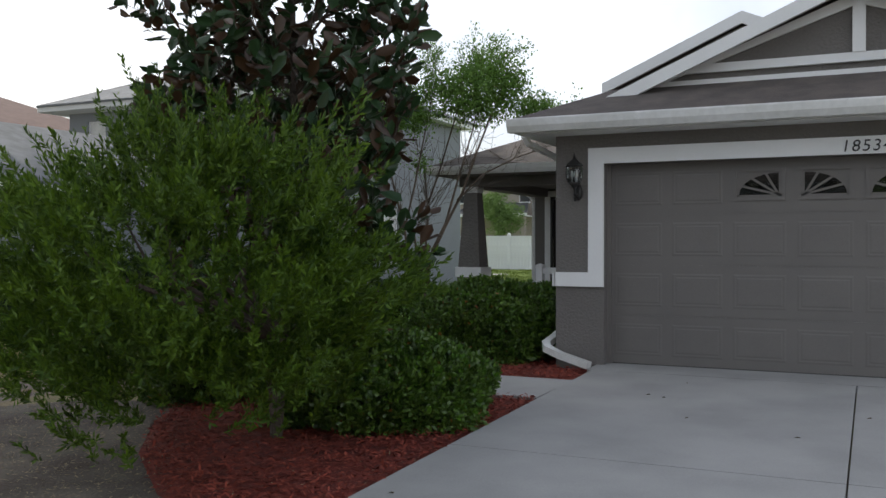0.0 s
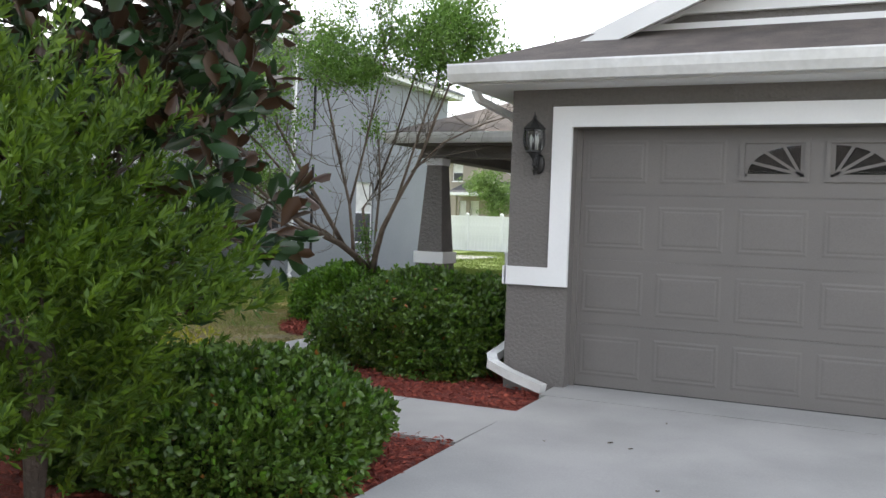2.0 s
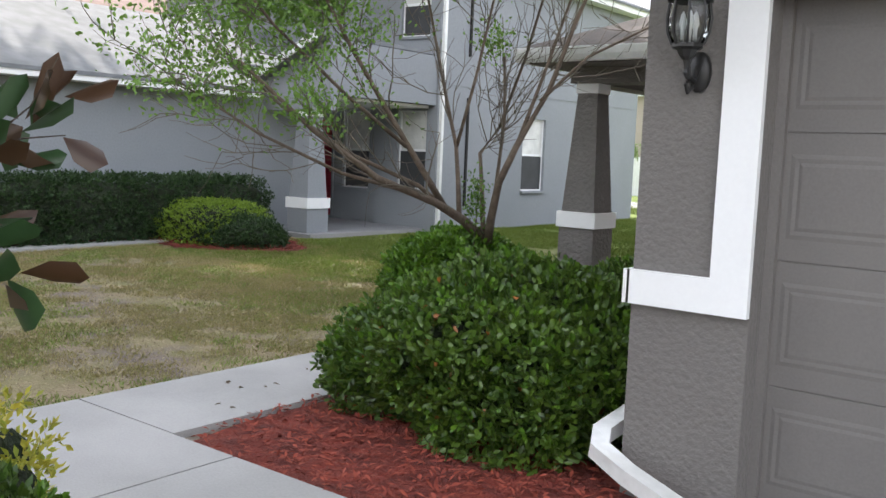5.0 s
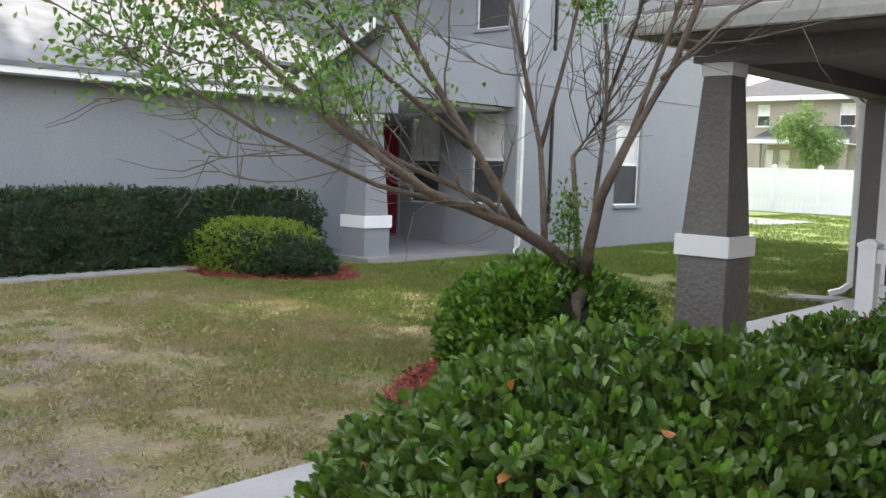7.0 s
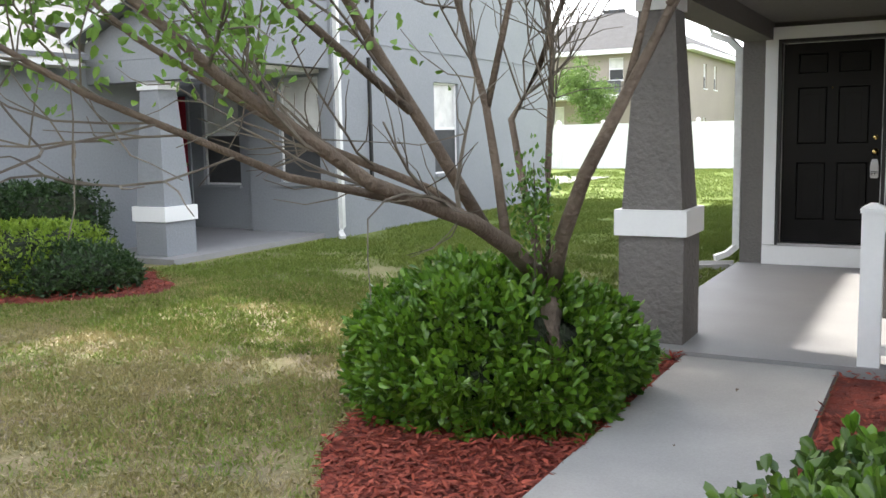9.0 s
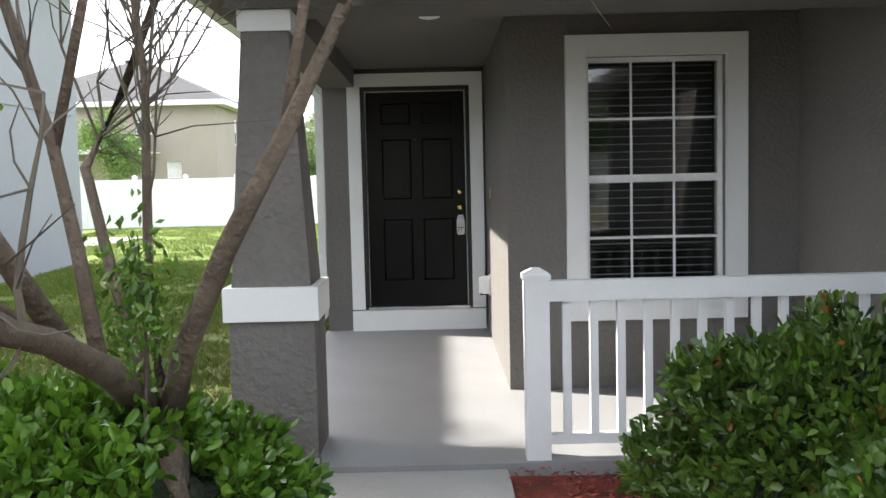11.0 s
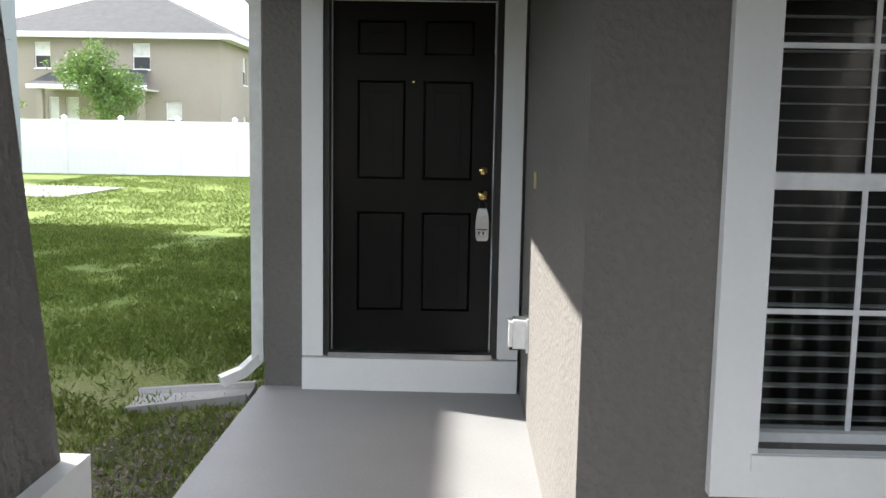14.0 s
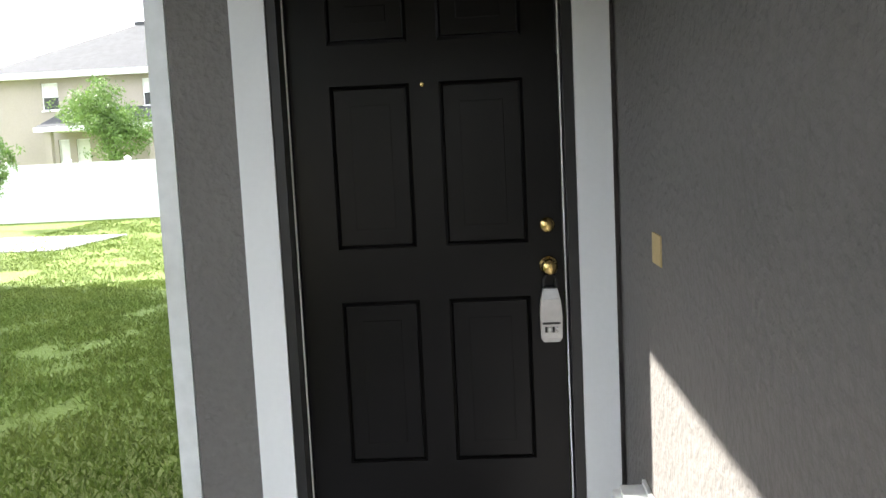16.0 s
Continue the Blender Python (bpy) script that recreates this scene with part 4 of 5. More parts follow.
NE = -11.67
nput("wall", wall_with_holes("y", 18.0, 26.0, NE - 0.2, NE, -0.2, 5.4, [(20.95, 21.85, 0.72, 2.28)]), BLUEGREY)
nput("wall", wall_with_holes("x", -13.24, NE - 0.2, 18.0, 18.2, -0.2, 5.4, [(-12.66, -11.93, 0.74, 2.26), (-12.66, -11.93, 3.67, 4.9)]), BLUEGREY)
nput("wall", wall_with_holes("x", -20.4, -13.24, 18.2, 18.4, -0.2, 5.4, [(-14.35, -13.6, 0.68, 2.26), (-15.55, -14.62, 0.05, 2.1), (-19.9, -19.2, 3.9, 4.8)]), BLUEGREY)
nput("wall", box(-20.6, -20.4, 18.2, 26.0, -0.2, 5.4), BLUEGREY)
nput("wall", box(-20.6, NE, 26.0, 26.2, -0.2, 5.4), BLUEGREY)
nput("wall", box(-13.6, -13.4, 4.5, 16.3, -0.2, 2.36), BLUEGREY)
nput("wall", box(-19.6, -13.6, 4.5, 4.7, -0.2, 2.4), BLUEGREY)
nput("wall", box(-16.0, -13.6, 16.1, 16.3, -0.2, 2.3), BLUEGREY)
nput("wall", box(-16.0, -15.8, 16.3, 18.2, -0.2, 2.3), BLUEGREY)
nput("ledge", box(NE, NE + 0.015, 18.1, 26.0, 2.77, 2.80), BLUEGREY)
nput("porch_floor", box(-13.4, -11.9, 15.0, 18.0, -0.15, -0.0), PORCHFLOOR)
nput("alcove_floor", box(-15.8, -13.4, 16.3, 18.2, -0.15, -0.002), PORCHFLOOR)
nput("porch_ceiling", box(-15.8, -11.9, 15.36, 18.0, 2.30, 2.355), WHITE)
nput("porch_beam", box(-13.4, -11.72, 15.2, 15.36, 2.1, 2.355), BLUEGREY)
nput("rake_fascia", prism([(-13.4, 2.54), (-11.74, 3.24), (-11.74, 3.38), (-13.4, 2.68)], 14.86, 14.9, "y"), METALW)
nput("fascia", box(-13.05, -13.0, 4.2, 14.8, 2.28, 2.42), WHITE)
nput("soffit", box(-13.4, -13.05, 4.2, 14.8, 2.28, 2.32), WHITE)


def nroof(pts, mat=SHINGLE_G):
    o = slab("roof", pts, 0.06, mat, nh)
    o.data.transform(Matrix.Translation(-nh.location))
    return o


nroof([(-12.98, 4.0, 2.42), (-12.98, 14.9, 2.42), (-16.6, 14.9, 3.95), (-16.6, 6.5, 3.95)])
nroof([(-12.98, 4.0, 2.42), (-16.6, 6.5, 3.95), (-20.2, 4.0, 2.42)])
nroof([(-20.2, 4.0, 2.42), (-16.6, 6.5, 3.95), (-16.6, 18.1, 3.95), (-20.2, 18.1, 2.42)])
nroof([(-16.6, 14.9, 3.95), (-14.2, 14.9, 2.94), (-14.2, 18.1, 3.0), (-16.6, 18.1, 3.95)])
nroof([(-13.4, 14.9, 2.66), (-11.75, 14.9, 3.36), (-11.75, 18.0, 3.36), (-13.4, 18.15, 2.66)])
nput("porch_gable", prism([(-13.4, 2.36), (-11.72, 2.36), (-11.72, 3.28), (-13.4, 2.58)], 15.2, 15.36, "y"), BLUEGREY)
nput("porch_side", box(-11.88, -11.72, 15.36, 18.0, 2.36, 3.28), BLUEGREY)
EV = 5.10
nput("fascia", box(-21.1, -11.35, 17.5, 17.55, EV - 0.05, EV + 0.12), WHITE)
nput("fascia", box(-11.4, -11.35, 17.55, 26.6, EV - 0.05, EV + 0.12), WHITE)
nput("soffit", box(-21.1, -11.4, 17.55, 26.6, EV - 0.05, EV - 0.01), WHITE)
nroof([(-21.1, 17.45, EV + 0.14), (-11.3, 17.45, EV + 0.14), (-15.9, 22.0, EV + 2.1), (-16.4, 22.0, EV + 2.1)])
# unseen overhang added so that its shadow covers our porch floor
nput("added_shade_eave", slabbm([(-12.7, 14.95, EV + 0.14), (-11.3, 14.95, EV + 0.14), (-11.3, 17.44, EV + 0.14), (-12.7, 17.44, EV + 0.14)], 0.12), WHITE)
nroof([(-11.3, 17.45, EV + 0.14), (-11.3, 26.65, EV + 0.14), (-15.9, 22.2, EV + 2.1), (-15.9, 22.0, EV + 2.1)])
nroof([(-21.1, 26.65, EV + 0.14), (-21.1, 17.45, EV + 0.14), (-16.4, 22.0, EV + 2.1), (-16.4, 22.2, EV + 2.1)])
nroof([(-11.3, 26.65, EV + 0.14), (-21.1, 26.65, EV + 0.14), (-16.4, 22.2, EV + 2.1), (-15.9, 22.2, EV + 2.1)])


def child_window(parent, *args, **kw):
    w = window("window", *args, **kw)
    del w["kind"]
    w.parent = parent
    w.location = -parent.location
    return w


child_window(nh, "y", 20.95, 21.85, 0.72, 2.28, NE, 1, cols=1, rows=1, screen=True, half=True, trim_mat=BLUEGREY)
child_window(nh, "x", -12.66, -11.93, 0.74, 2.26, 18.0, -1, cols=1, rows=1, screen=True, half=True, trim_mat=BLUEGREY)
child_window(nh, "x", -12.66, -11.93, 3.67, 4.9, 18.0, -1, cols=1, rows=1, screen=True, half=True, trim_mat=BLUEGREY)
child_window(nh, "x", -14.35, -13.6, 0.68, 2.26, 18.2, -1, cols=1, rows=1, screen=True, half=True, trim_mat=BLUEGREY)
child_window(nh, "x", -19.9, -19.2, 3.9, 4.8, 18.2, -1, cols=1, rows=1, half=True, trim_mat=WHITE)
nd = nput("door", box(-15.5, -14.66, 18.26, 18.3, 0.05, 2.08), REDDOOR, "dark red front door")
put(nd, "door_knob", knob_y([(0.03, 18.26), (0.012, 18.24), (0.03, 18.21), (0.01, 18.20)], -14.73, 1.0), BRASS)
nput("door_frame", frame_bm("x", -15.52, -14.65, 0.05, 2.09, 0.05, 18.17, 18.22, "lrt"), BLUEGREY)
NCX, NCY = -12.42, 15.42
nc = nput("column", loft([rect_ring(NCX, NCY, 0.25, 0.25, -0.15), rect_ring(NCX, NCY, 0.25, 0.25, 0.42)]), BLUEGREY)
put(nc, "column_band", box(NCX - 0.275, NCX + 0.275, NCY - 0.275, NCY + 0.275, 0.42, 0.60), WHITE, "white band")
put(nc, "column_shaft", loft([rect_ring(NCX, NCY, 0.23, 0.23, 0.60), rect_ring(NCX, NCY, 0.15, 0.15, 2.0)]), BLUEGREY)
put(nc, "column_cap", box(NCX - 0.175, NCX + 0.175, NCY - 0.175, NCY + 0.175, 2.0, 2.1), WHITE, "white cap")
nput("downspout", tube([(NE + 0.03, 18.08, 5.4), (NE + 0.03, 18.08, 0.1), (NE + 0.08, 17.98, 0.0), (NE + 0.2, 17.85, -0.04)], 0, square=(0.04, 0.035)), METALW, "white downspout")

# ---- back fence ----
fence = thing("back_fence", (-10, 38, 0), "long white vinyl privacy fence along the back lawn", "fence")
for i in range(22):
    x = -32.4 + i * 1.63
    p = put(fence, "post", box(x - 0.065, x + 0.065, 37.94, 38.06, 0.05, 1.70), VINYL)
    put(p, "post_cap", loft([rect_ring(x, 38.0, 0.075, 0.075, 1.70), rect_ring(x, 38.0, 0.075, 0.075, 1.72), rect_ring(x, 38.0, 0.01, 0.01, 1.78)]), VINYL)
    for k in range(9):
        a = x + 0.067 + k * 0.1663
        if i == 0 and k == 0:
            board = put(fence, "board", box(a + 0.002, a + 0.1643, 37.985, 38.012, 0.15, 1.56), VINYL)
        else:
            o = new("board", board.data)
            o.parent, o.location = fence, (i * 1.63 + k * 0.1663, 0, 0)
    put(fence, "rail", box(x + 0.065, x + 1.565, 37.965, 38.035, 1.56, 1.64), VINYL)
    put(fence, "rail", box(x + 0.065, x + 1.565, 37.965, 38.035, 0.08, 0.15), VINYL)


def far_house(x0, x1, y0, y1, g, eave, mat, roofmat, label, wins, peak=1.9, porch=None, swins=()):
    h = thing("far_house", ((x0 + x1) / 2, (y0 + y1) / 2, g), label, "house")
    front = wall_with_holes("x", x0, x1, y0, y0 + 0.2, g - 0.5, eave, wins)
    put(h, "wall", front, mat)
    put(h, "wall", wall_with_holes("y", y0 + 0.2, y1, x1 - 0.2, x1, g - 0.5, eave, list(swins)), mat)
    put(h, "wall", box(x0, x0 + 0.2, y0 + 0.2, y1, g - 0.5, eave), mat)
    put(h, "wall", box(x0 + 0.2, x1 - 0.2, y1 - 0.2, y1, g - 0.5, eave), mat)
    o = 0.45
    a, b, c, d = x0 - o, x1 + o, y0 - o, y1 + o
    put(h, "soffit", box(a, b, c, d, eave - 0.04, eave), WHITE)
    bm = box(a - 0.03, b + 0.03, c - 0.03, c, eave - 0.06, eave + 0.14)
    box(b, b + 0.03, c, d, eave - 0.06, eave + 0.14, bm)
    box(a - 0.03, a, c, d, eave - 0.06, eave + 0.14, bm)
    put(h, "fascia", bm, WHITE)
    e = eave + 0.15
    w, l_ = (b - a) / 2, (d - c) / 2
    m = min(w, l_) * 0.97
    mx0, mx1, my0, my1 = a + m, b - m, c + m, d - m
    for q in ([(a, c, e), (b, c, e), (mx1, my0, e + peak), (mx0, my0, e + peak)], [(b, c, e), (b, d, e), (mx1, my1, e + peak), (mx1, my0, e + peak)],
              [(b, d, e), (a, d, e), (mx0, my1, e + peak), (mx1, my1, e + peak)], [(a, d, e), (a, c, e), (mx0, my0, e + peak), (mx0, my1, e + peak)]):
        put(h, "roof", slabbm(q, 0.08), roofmat)
    put(h, "roof_vent", box((mx0 + mx1) / 2 - 0.5, (mx0 + mx1) / 2 + 0.5, my0 - 0.35, my0 - 0.05, e + peak - 0.22, e + peak - 0.02), roofmat)
    for q in wins:
        child_window(h, "x", q[0], q[1], q[2], q[3], y0, -1, cols=1, rows=1, half=True, screen=True)
    for q in swins:
        child_window(h, "y", q[0], q[1], q[2], q[3], x1, 1, cols=1, rows=1, half=True, screen=True)
    if porch:
        px0, px1, pz, dep = porch
        put(h, "porch_roof", slabbm([(px0, y0 - dep, pz), (px1, y0 - dep, pz), (px1 - 0.5, y0 - 0.02, pz + 0.65), (px0 + 0.5, y0 - 0.02, pz + 0.65)], 0.06), roofmat)
        put(h, "porch_fascia", box(px0, px1, y0 - dep - 0.04, y0 - dep, pz - 0.16, pz), WHITE)
        put(h, "porch_soffit", box(px0 + 0.1, px1 - 0.1, y0 - dep, y0, pz - 0.16, pz - 0.12), WHITE)
        for x in (px0 + 0.3, px1 - 0.4):
            put(h, "porch_post", box(x, x + 0.22, y0 - dep + 0.1, y0 - dep + 0.32, g, pz - 0.16), mat)
    return h


far_house(-22.3, -13.7, 46.0, 57.0, -0.6, 4.7, TAN, SHINGLE_D, "two-storey tan stucco house behind the white fence",
          [(-20.6, -20.0, 3.55, 4.5), (-16.95, -16.3, 3.55, 4.5), (-20.15, -19.75, 0.9, 2.5), (-19.5, -19.0, 0.9, 2.5), (-15.75, -15.15, 1.1, 2.4)], 2.2, (-20.2, -15.9, 2.9, 1.6), ((49.5, 50.1, 3.2, 4.3), (51.6, 52.2, 3.2, 4.3), (49.5, 50.1, 0.8, 1.9)))
far_house(-33.5, -24.5, 16.0, 27.0, -0.4, 4.6, BLUEGREY, SHINGLE_B, "house with a red-brown shingle roof down the street", [(-26.5, -25.6, 3.2, 4.3)], 2.0)
far_house(-13.0, -3.0, 62.0, 72.0, -0.8, 4.4, TAN, SHINGLE, "distant tan stucco house beyond the fence", [(-11.5, -10.7, 3.0, 4.0), (-8.5, -7.7, 3.0, 4.0)], 2.0)


# ---- trees ----
def branch_mesh(bm, path, r0, r1, n=7):
    k = len(path)
    return tube(path, [r0 + (r1 - r0) * i / (k - 1) for i in range(k)], n, bm=bm)


def wander(rng, start, way, length, steps, bend=0.18, lift=0.0):
    p, d, out = np.array(start, float), np.array(way, float), []
    d /= np.linalg.norm(d)
    out.append(tuple(p))
    for _ in range(steps):
        d = d + rng.normal(size=3) * bend + np.array([0, 0, lift])
        d /= np.linalg.norm(d)
        p = p + d * length / steps
        out.append(tuple(p))
    return out, d


def limbed_tree(name, label, category, limbs, seed, leafmat, bark, leaf, twigs_per, sub, leaf_density, leaf_zone, spray=0.22, twigmat=None, sub_len=0.9, lift=0.05, group="", clear=lambda q: -9):
    """A tree from main limbs (path, r0, r1), with branches, twigs and leaf sprays at the tips that lie in leaf_zone(p)."""
    rng = np.random.default_rng(seed)
    ob = thing(name, limbs[0][0][0], label, category, group)
    twig_bm, tips = bmesh.new(), []
    for path, r0, r1 in limbs:
        put(ob, "limb", branch_mesh(bmesh.new(), path, r0, r1, 9), bark, smooth=True)
    for path, r0, r1 in limbs[1:] if len(limbs) > 1 else limbs:
        pts = np.array(path)
        for _ in range(sub):
            t = rng.uniform(0.35, 1.0) * (len(pts) - 1)
            i = min(int(t), len(pts) - 2)
            p = pts[i] + (pts[i + 1] - pts[i]) * (t - i)
            d = (pts[i + 1] - pts[i])
            d = d / np.linalg.norm(d) + rng.normal(size=3) * 0.45
            if p[2] < clear(p):
                continue
            bp, bd = wander(rng, p, d, sub_len * rng.uniform(0.5, 1.2), 5, 0.16, lift)
            if name == "crape_myrtle" and bp[-1][2] < max(p[2] - 0.12, 1.15):
                continue
            rr = max(0.0045, (r0 + (r1 - r0) * t / (len(pts) - 1)) * 0.34)
            branch_mesh(twig_bm, bp, rr, 0.004, 5)
            for _ in range(twigs_per):
                k = rng.integers(1, 6)
                tp, td = wander(rng, bp[k], bd + rng.normal(size=3) * 0.7, rng.uniform(0.2, 0.5), 3, 0.2, lift)
                branch_mesh(twig_bm, tp, 0.0042, 0.0018, 3)
                tips.append((tp, td))
    tagged(put(ob, "twig_spray", twig_bm, twigmat or bark), kind="stuff")
    base, way = [], []
    for tp, td in tips:
        a = np.array(tp)
        n = int(leaf_density * leaf_zone(a[-1]))
        for _ in range(n):
            k = rng.uniform(0.2, 1.0) * (len(a) - 1)
            i = min(int(k), len(a) - 2)
            base.append(a[i] + (a[i + 1] - a[i]) * (k - i) + rng.normal(size=3) * spray * 0.3)
            way.append(td + rng.normal(size=3) * 0.8)
    if base:
        me = leaves_mesh("foliage", np.array(base), np.array(way), leaf[0], leaf[1], seed=seed, rounded=True)
        me.transform(Matrix.Translation(-ob.location))
        tagged(finish("foliage", me, leafmat, ob), kind="stuff")
    return ob


T = (-5.66, 11.5)
CRAPE_LIMBS = [
    ([(-5.60, 11.20, -0.08), (-5.62, 11.24, 0.28), (-5.70, 11.38, 0.48), (-5.80, 11.55, 0.68)], 0.066, 0.055),
    ([(-5.76, 11.52, 0.55), (-5.66, 11.42, 0.85), (-5.47, 11.25, 1.2), (-5.27, 11.22, 1.55), (-5.04, 11.35, 2.05), (-4.85, 11.4, 2.6), (-4.6, 11.5, 3.3)], 0.046, 0.012),
    ([(-5.80, 11.55, 0.62), (-5.83, 11.2, 0.84), (-5.83, 10.78, 1.01), (-5.92, 10.1, 1.22), (-6.1, 9.5, 1.6), (-6.3, 8.9, 2.1)], 0.054, 0.012),
    ([(-5.83, 10.95, 0.93), (-5.93, 10.7, 1.3), (-6.1, 10.4, 1.8), (-6.25, 10.0, 2.4), (-6.4, 9.5, 3.2)], 0.034, 0.012),
    ([(-5.83, 11.15, 0.85), (-5.9, 11.2, 1.2), (-5.98, 11.25, 1.53), (-6.12, 11.2, 2.1), (-6.3, 11.1, 3.0), (-6.3, 11.1, 3.6)], 0.026, 0.009),
    ([(-5.80, 11.5, 0.7), (-5.98, 11.7, 1.1), (-6.09, 11.79, 1.47), (-6.03, 12.02, 1.74), (-5.75, 12.0, 2.4), (-5.4, 11.9, 3.3), (-5.2, 11.8, 4.0)], 0.025, 0.009),
    ([(-5.78, 11.55, 0.7), (-5.88, 11.8, 1.2), (-5.9, 11.92, 1.8), (-5.98, 11.98, 2.45)], 0.022, 0.012),
    ([(-5.85, 11.05, 0.9), (-6.05, 10.8, 1.15), (-6.4, 10.3, 1.4), (-6.8, 9.8, 1.8), (-7.1, 9.3, 2.3)], 0.026, 0.008),
    ([(-5.88, 10.5, 1.1), (-6.15, 9.9, 1.25), (-6.4, 9.2, 1.55), (-6.6, 8.6, 1.9)], 0.02, 0.007),
    ([(-6.0, 10.55, 1.5), (-6.2, 10.0, 1.9), (-6.25, 9.2, 2.4), (-6.2, 8.5, 2.9)], 0.02, 0.008),
    ([(-5.27, 11.22, 1.55), (-5.2, 11.5, 2.2), (-5.0, 11.7, 3.1), (-4.8, 11.7, 4.0)], 0.02, 0.008),
    ([(-5.98, 11.25, 1.5), (-5.85, 11.35, 2.2), (-5.7, 11.4, 3.0), (-5.5, 11.4, 3.9)], 0.018, 0.007),
    ([(-5.1, 11.3, 1.95), (-4.75, 11.5, 2.35), (-4.3, 11.7, 2.6), (-3.9, 11.9, 2.75)], 0.016, 0.006),
]


def crape_zone(q):
    near = math.exp(-((q[0] + 6.3) ** 2 + (q[1] - 8.9) ** 2) / 1.2)
    if q[2] > 3.2:
        return 1.2
    if q[1] < 10.4 and q[2] > 1.7:
        return 0.2 + 0.8 * near
    return 0.02


crape = limbed_tree("crape_myrtle", "half-bare multi-stemmed crape myrtle with sparse light green leaves", "tree", CRAPE_LIMBS, 11, L_CRAPE, BARK, (0.046, 0.026), 6, 13, 34, crape_zone, twigmat=TWIG, lift=0.1, clear=lambda q: 2.0 if q[0] > -5.75 else 0.95)
crown_rng = np.random.default_rng(31)
base, way = [], []
for c, r, n in (((-4.75, 11.5, 3.65), (0.72, 0.7, 0.5), 260), ((-3.95, 11.7, 3.3), (0.3, 0.3, 0.2), 60), ((-5.9, 10.95, 3.35), (0.6, 0.6, 0.38), 140), ((-6.9, 10.0, 2.85), (0.65, 0.6, 0.35), 130), ((-6.2, 9.2, 3.0), (0.5, 0.5, 0.35), 45)):
    lumps = unit(crown_rng, n) * (crown_rng.uniform(0.15, 1, n) ** 0.45)[:, None] * r + c
    b = np.repeat(lumps, 26, 0) + crown_rng.normal(size=(n * 26, 3)) * 0.075
    base.append(b)
    way.append(crown_rng.normal(size=b.shape) + [0, 0, 0.3])
me = leaves_mesh("crown_foliage", np.concatenate(base), np.concatenate(way), 0.05, 0.027, seed=32, rounded=True)
me.transform(Matrix.Translation(-crape.location))
finish("crown_foliage", me, L_CRAPE, crape)["kind"] = "stuff"
tuft = np.random.default_rng(12).normal(size=(260, 3)) * [0.09, 0.09, 0.1] + [-5.98 + 5.66, 11.98 - 11.5, 2.56 + 0.08]
finish("leaf_tuft", leaves_mesh("leaf_tuft", tuft, np.random.default_rng(13).normal(size=tuft.shape) + [0, 0, 0.6], 0.05, 0.028, seed=9), L_CRAPE, crape)["kind"] = "stuff"
rng = np.random.default_rng(77)
sucker = thing("crape_sucker", (-5.76, 11.3, 0.6), "bright green leafy sprout at the crape myrtle's fork", "shoot")
p = np.array([0.0, 0, 0]) + rng.normal(size=(420, 3)) * [0.06, 0.06, 0.14] + [0, 0, 0.4]
finish("foliage", leaves_mesh("foliage", p, rng.normal(size=p.shape) + [0, 0, 0.8], 0.045, 0.02, seed=3), L_HOLLY2, sucker)["kind"] = "stuff"
part("stem", tube([(0, 0, 0), (0.02, 0, 0.3), (0, 0.02, 0.65)], [0.008, 0.006, 0.002], 5), DARKBARK, sucker)

# magnolia
MX, MY = -3.55, 4.6
limbs = [([(MX, MY, -0.15), (MX, MY, 1.0), (MX + 0.03, MY, 2.2), (MX, MY + 0.05, 3.8)], 0.055, 0.015)]
rngm = np.random.default_rng(5)
for i in range(46):
    z = 1.08 + i * 0.066
    a = i * 2.4
    ln = (0.72 if z < 1.5 else 0.95) - 0.3 * max(0, z - 2.6)
    limbs.append(([(MX, MY, z), (MX + 0.35 * ln * math.cos(a), MY + 0.35 * ln * math.sin(a), z + 0.1), (MX + 0.8 * ln * math.cos(a), MY + 0.8 * ln * math.sin(a), z + (0.05 if z < 1.3 else 0.3))], 0.018, 0.008))
limbed_tree("magnolia", "young magnolia with dark glossy leaves, brown underneath", "tree", limbs, 21, L_MAG, DARKBARK, (0.165, 0.078), 3, 4, 9, lambda p: 1.0, spray=0.13, sub_len=0.42)


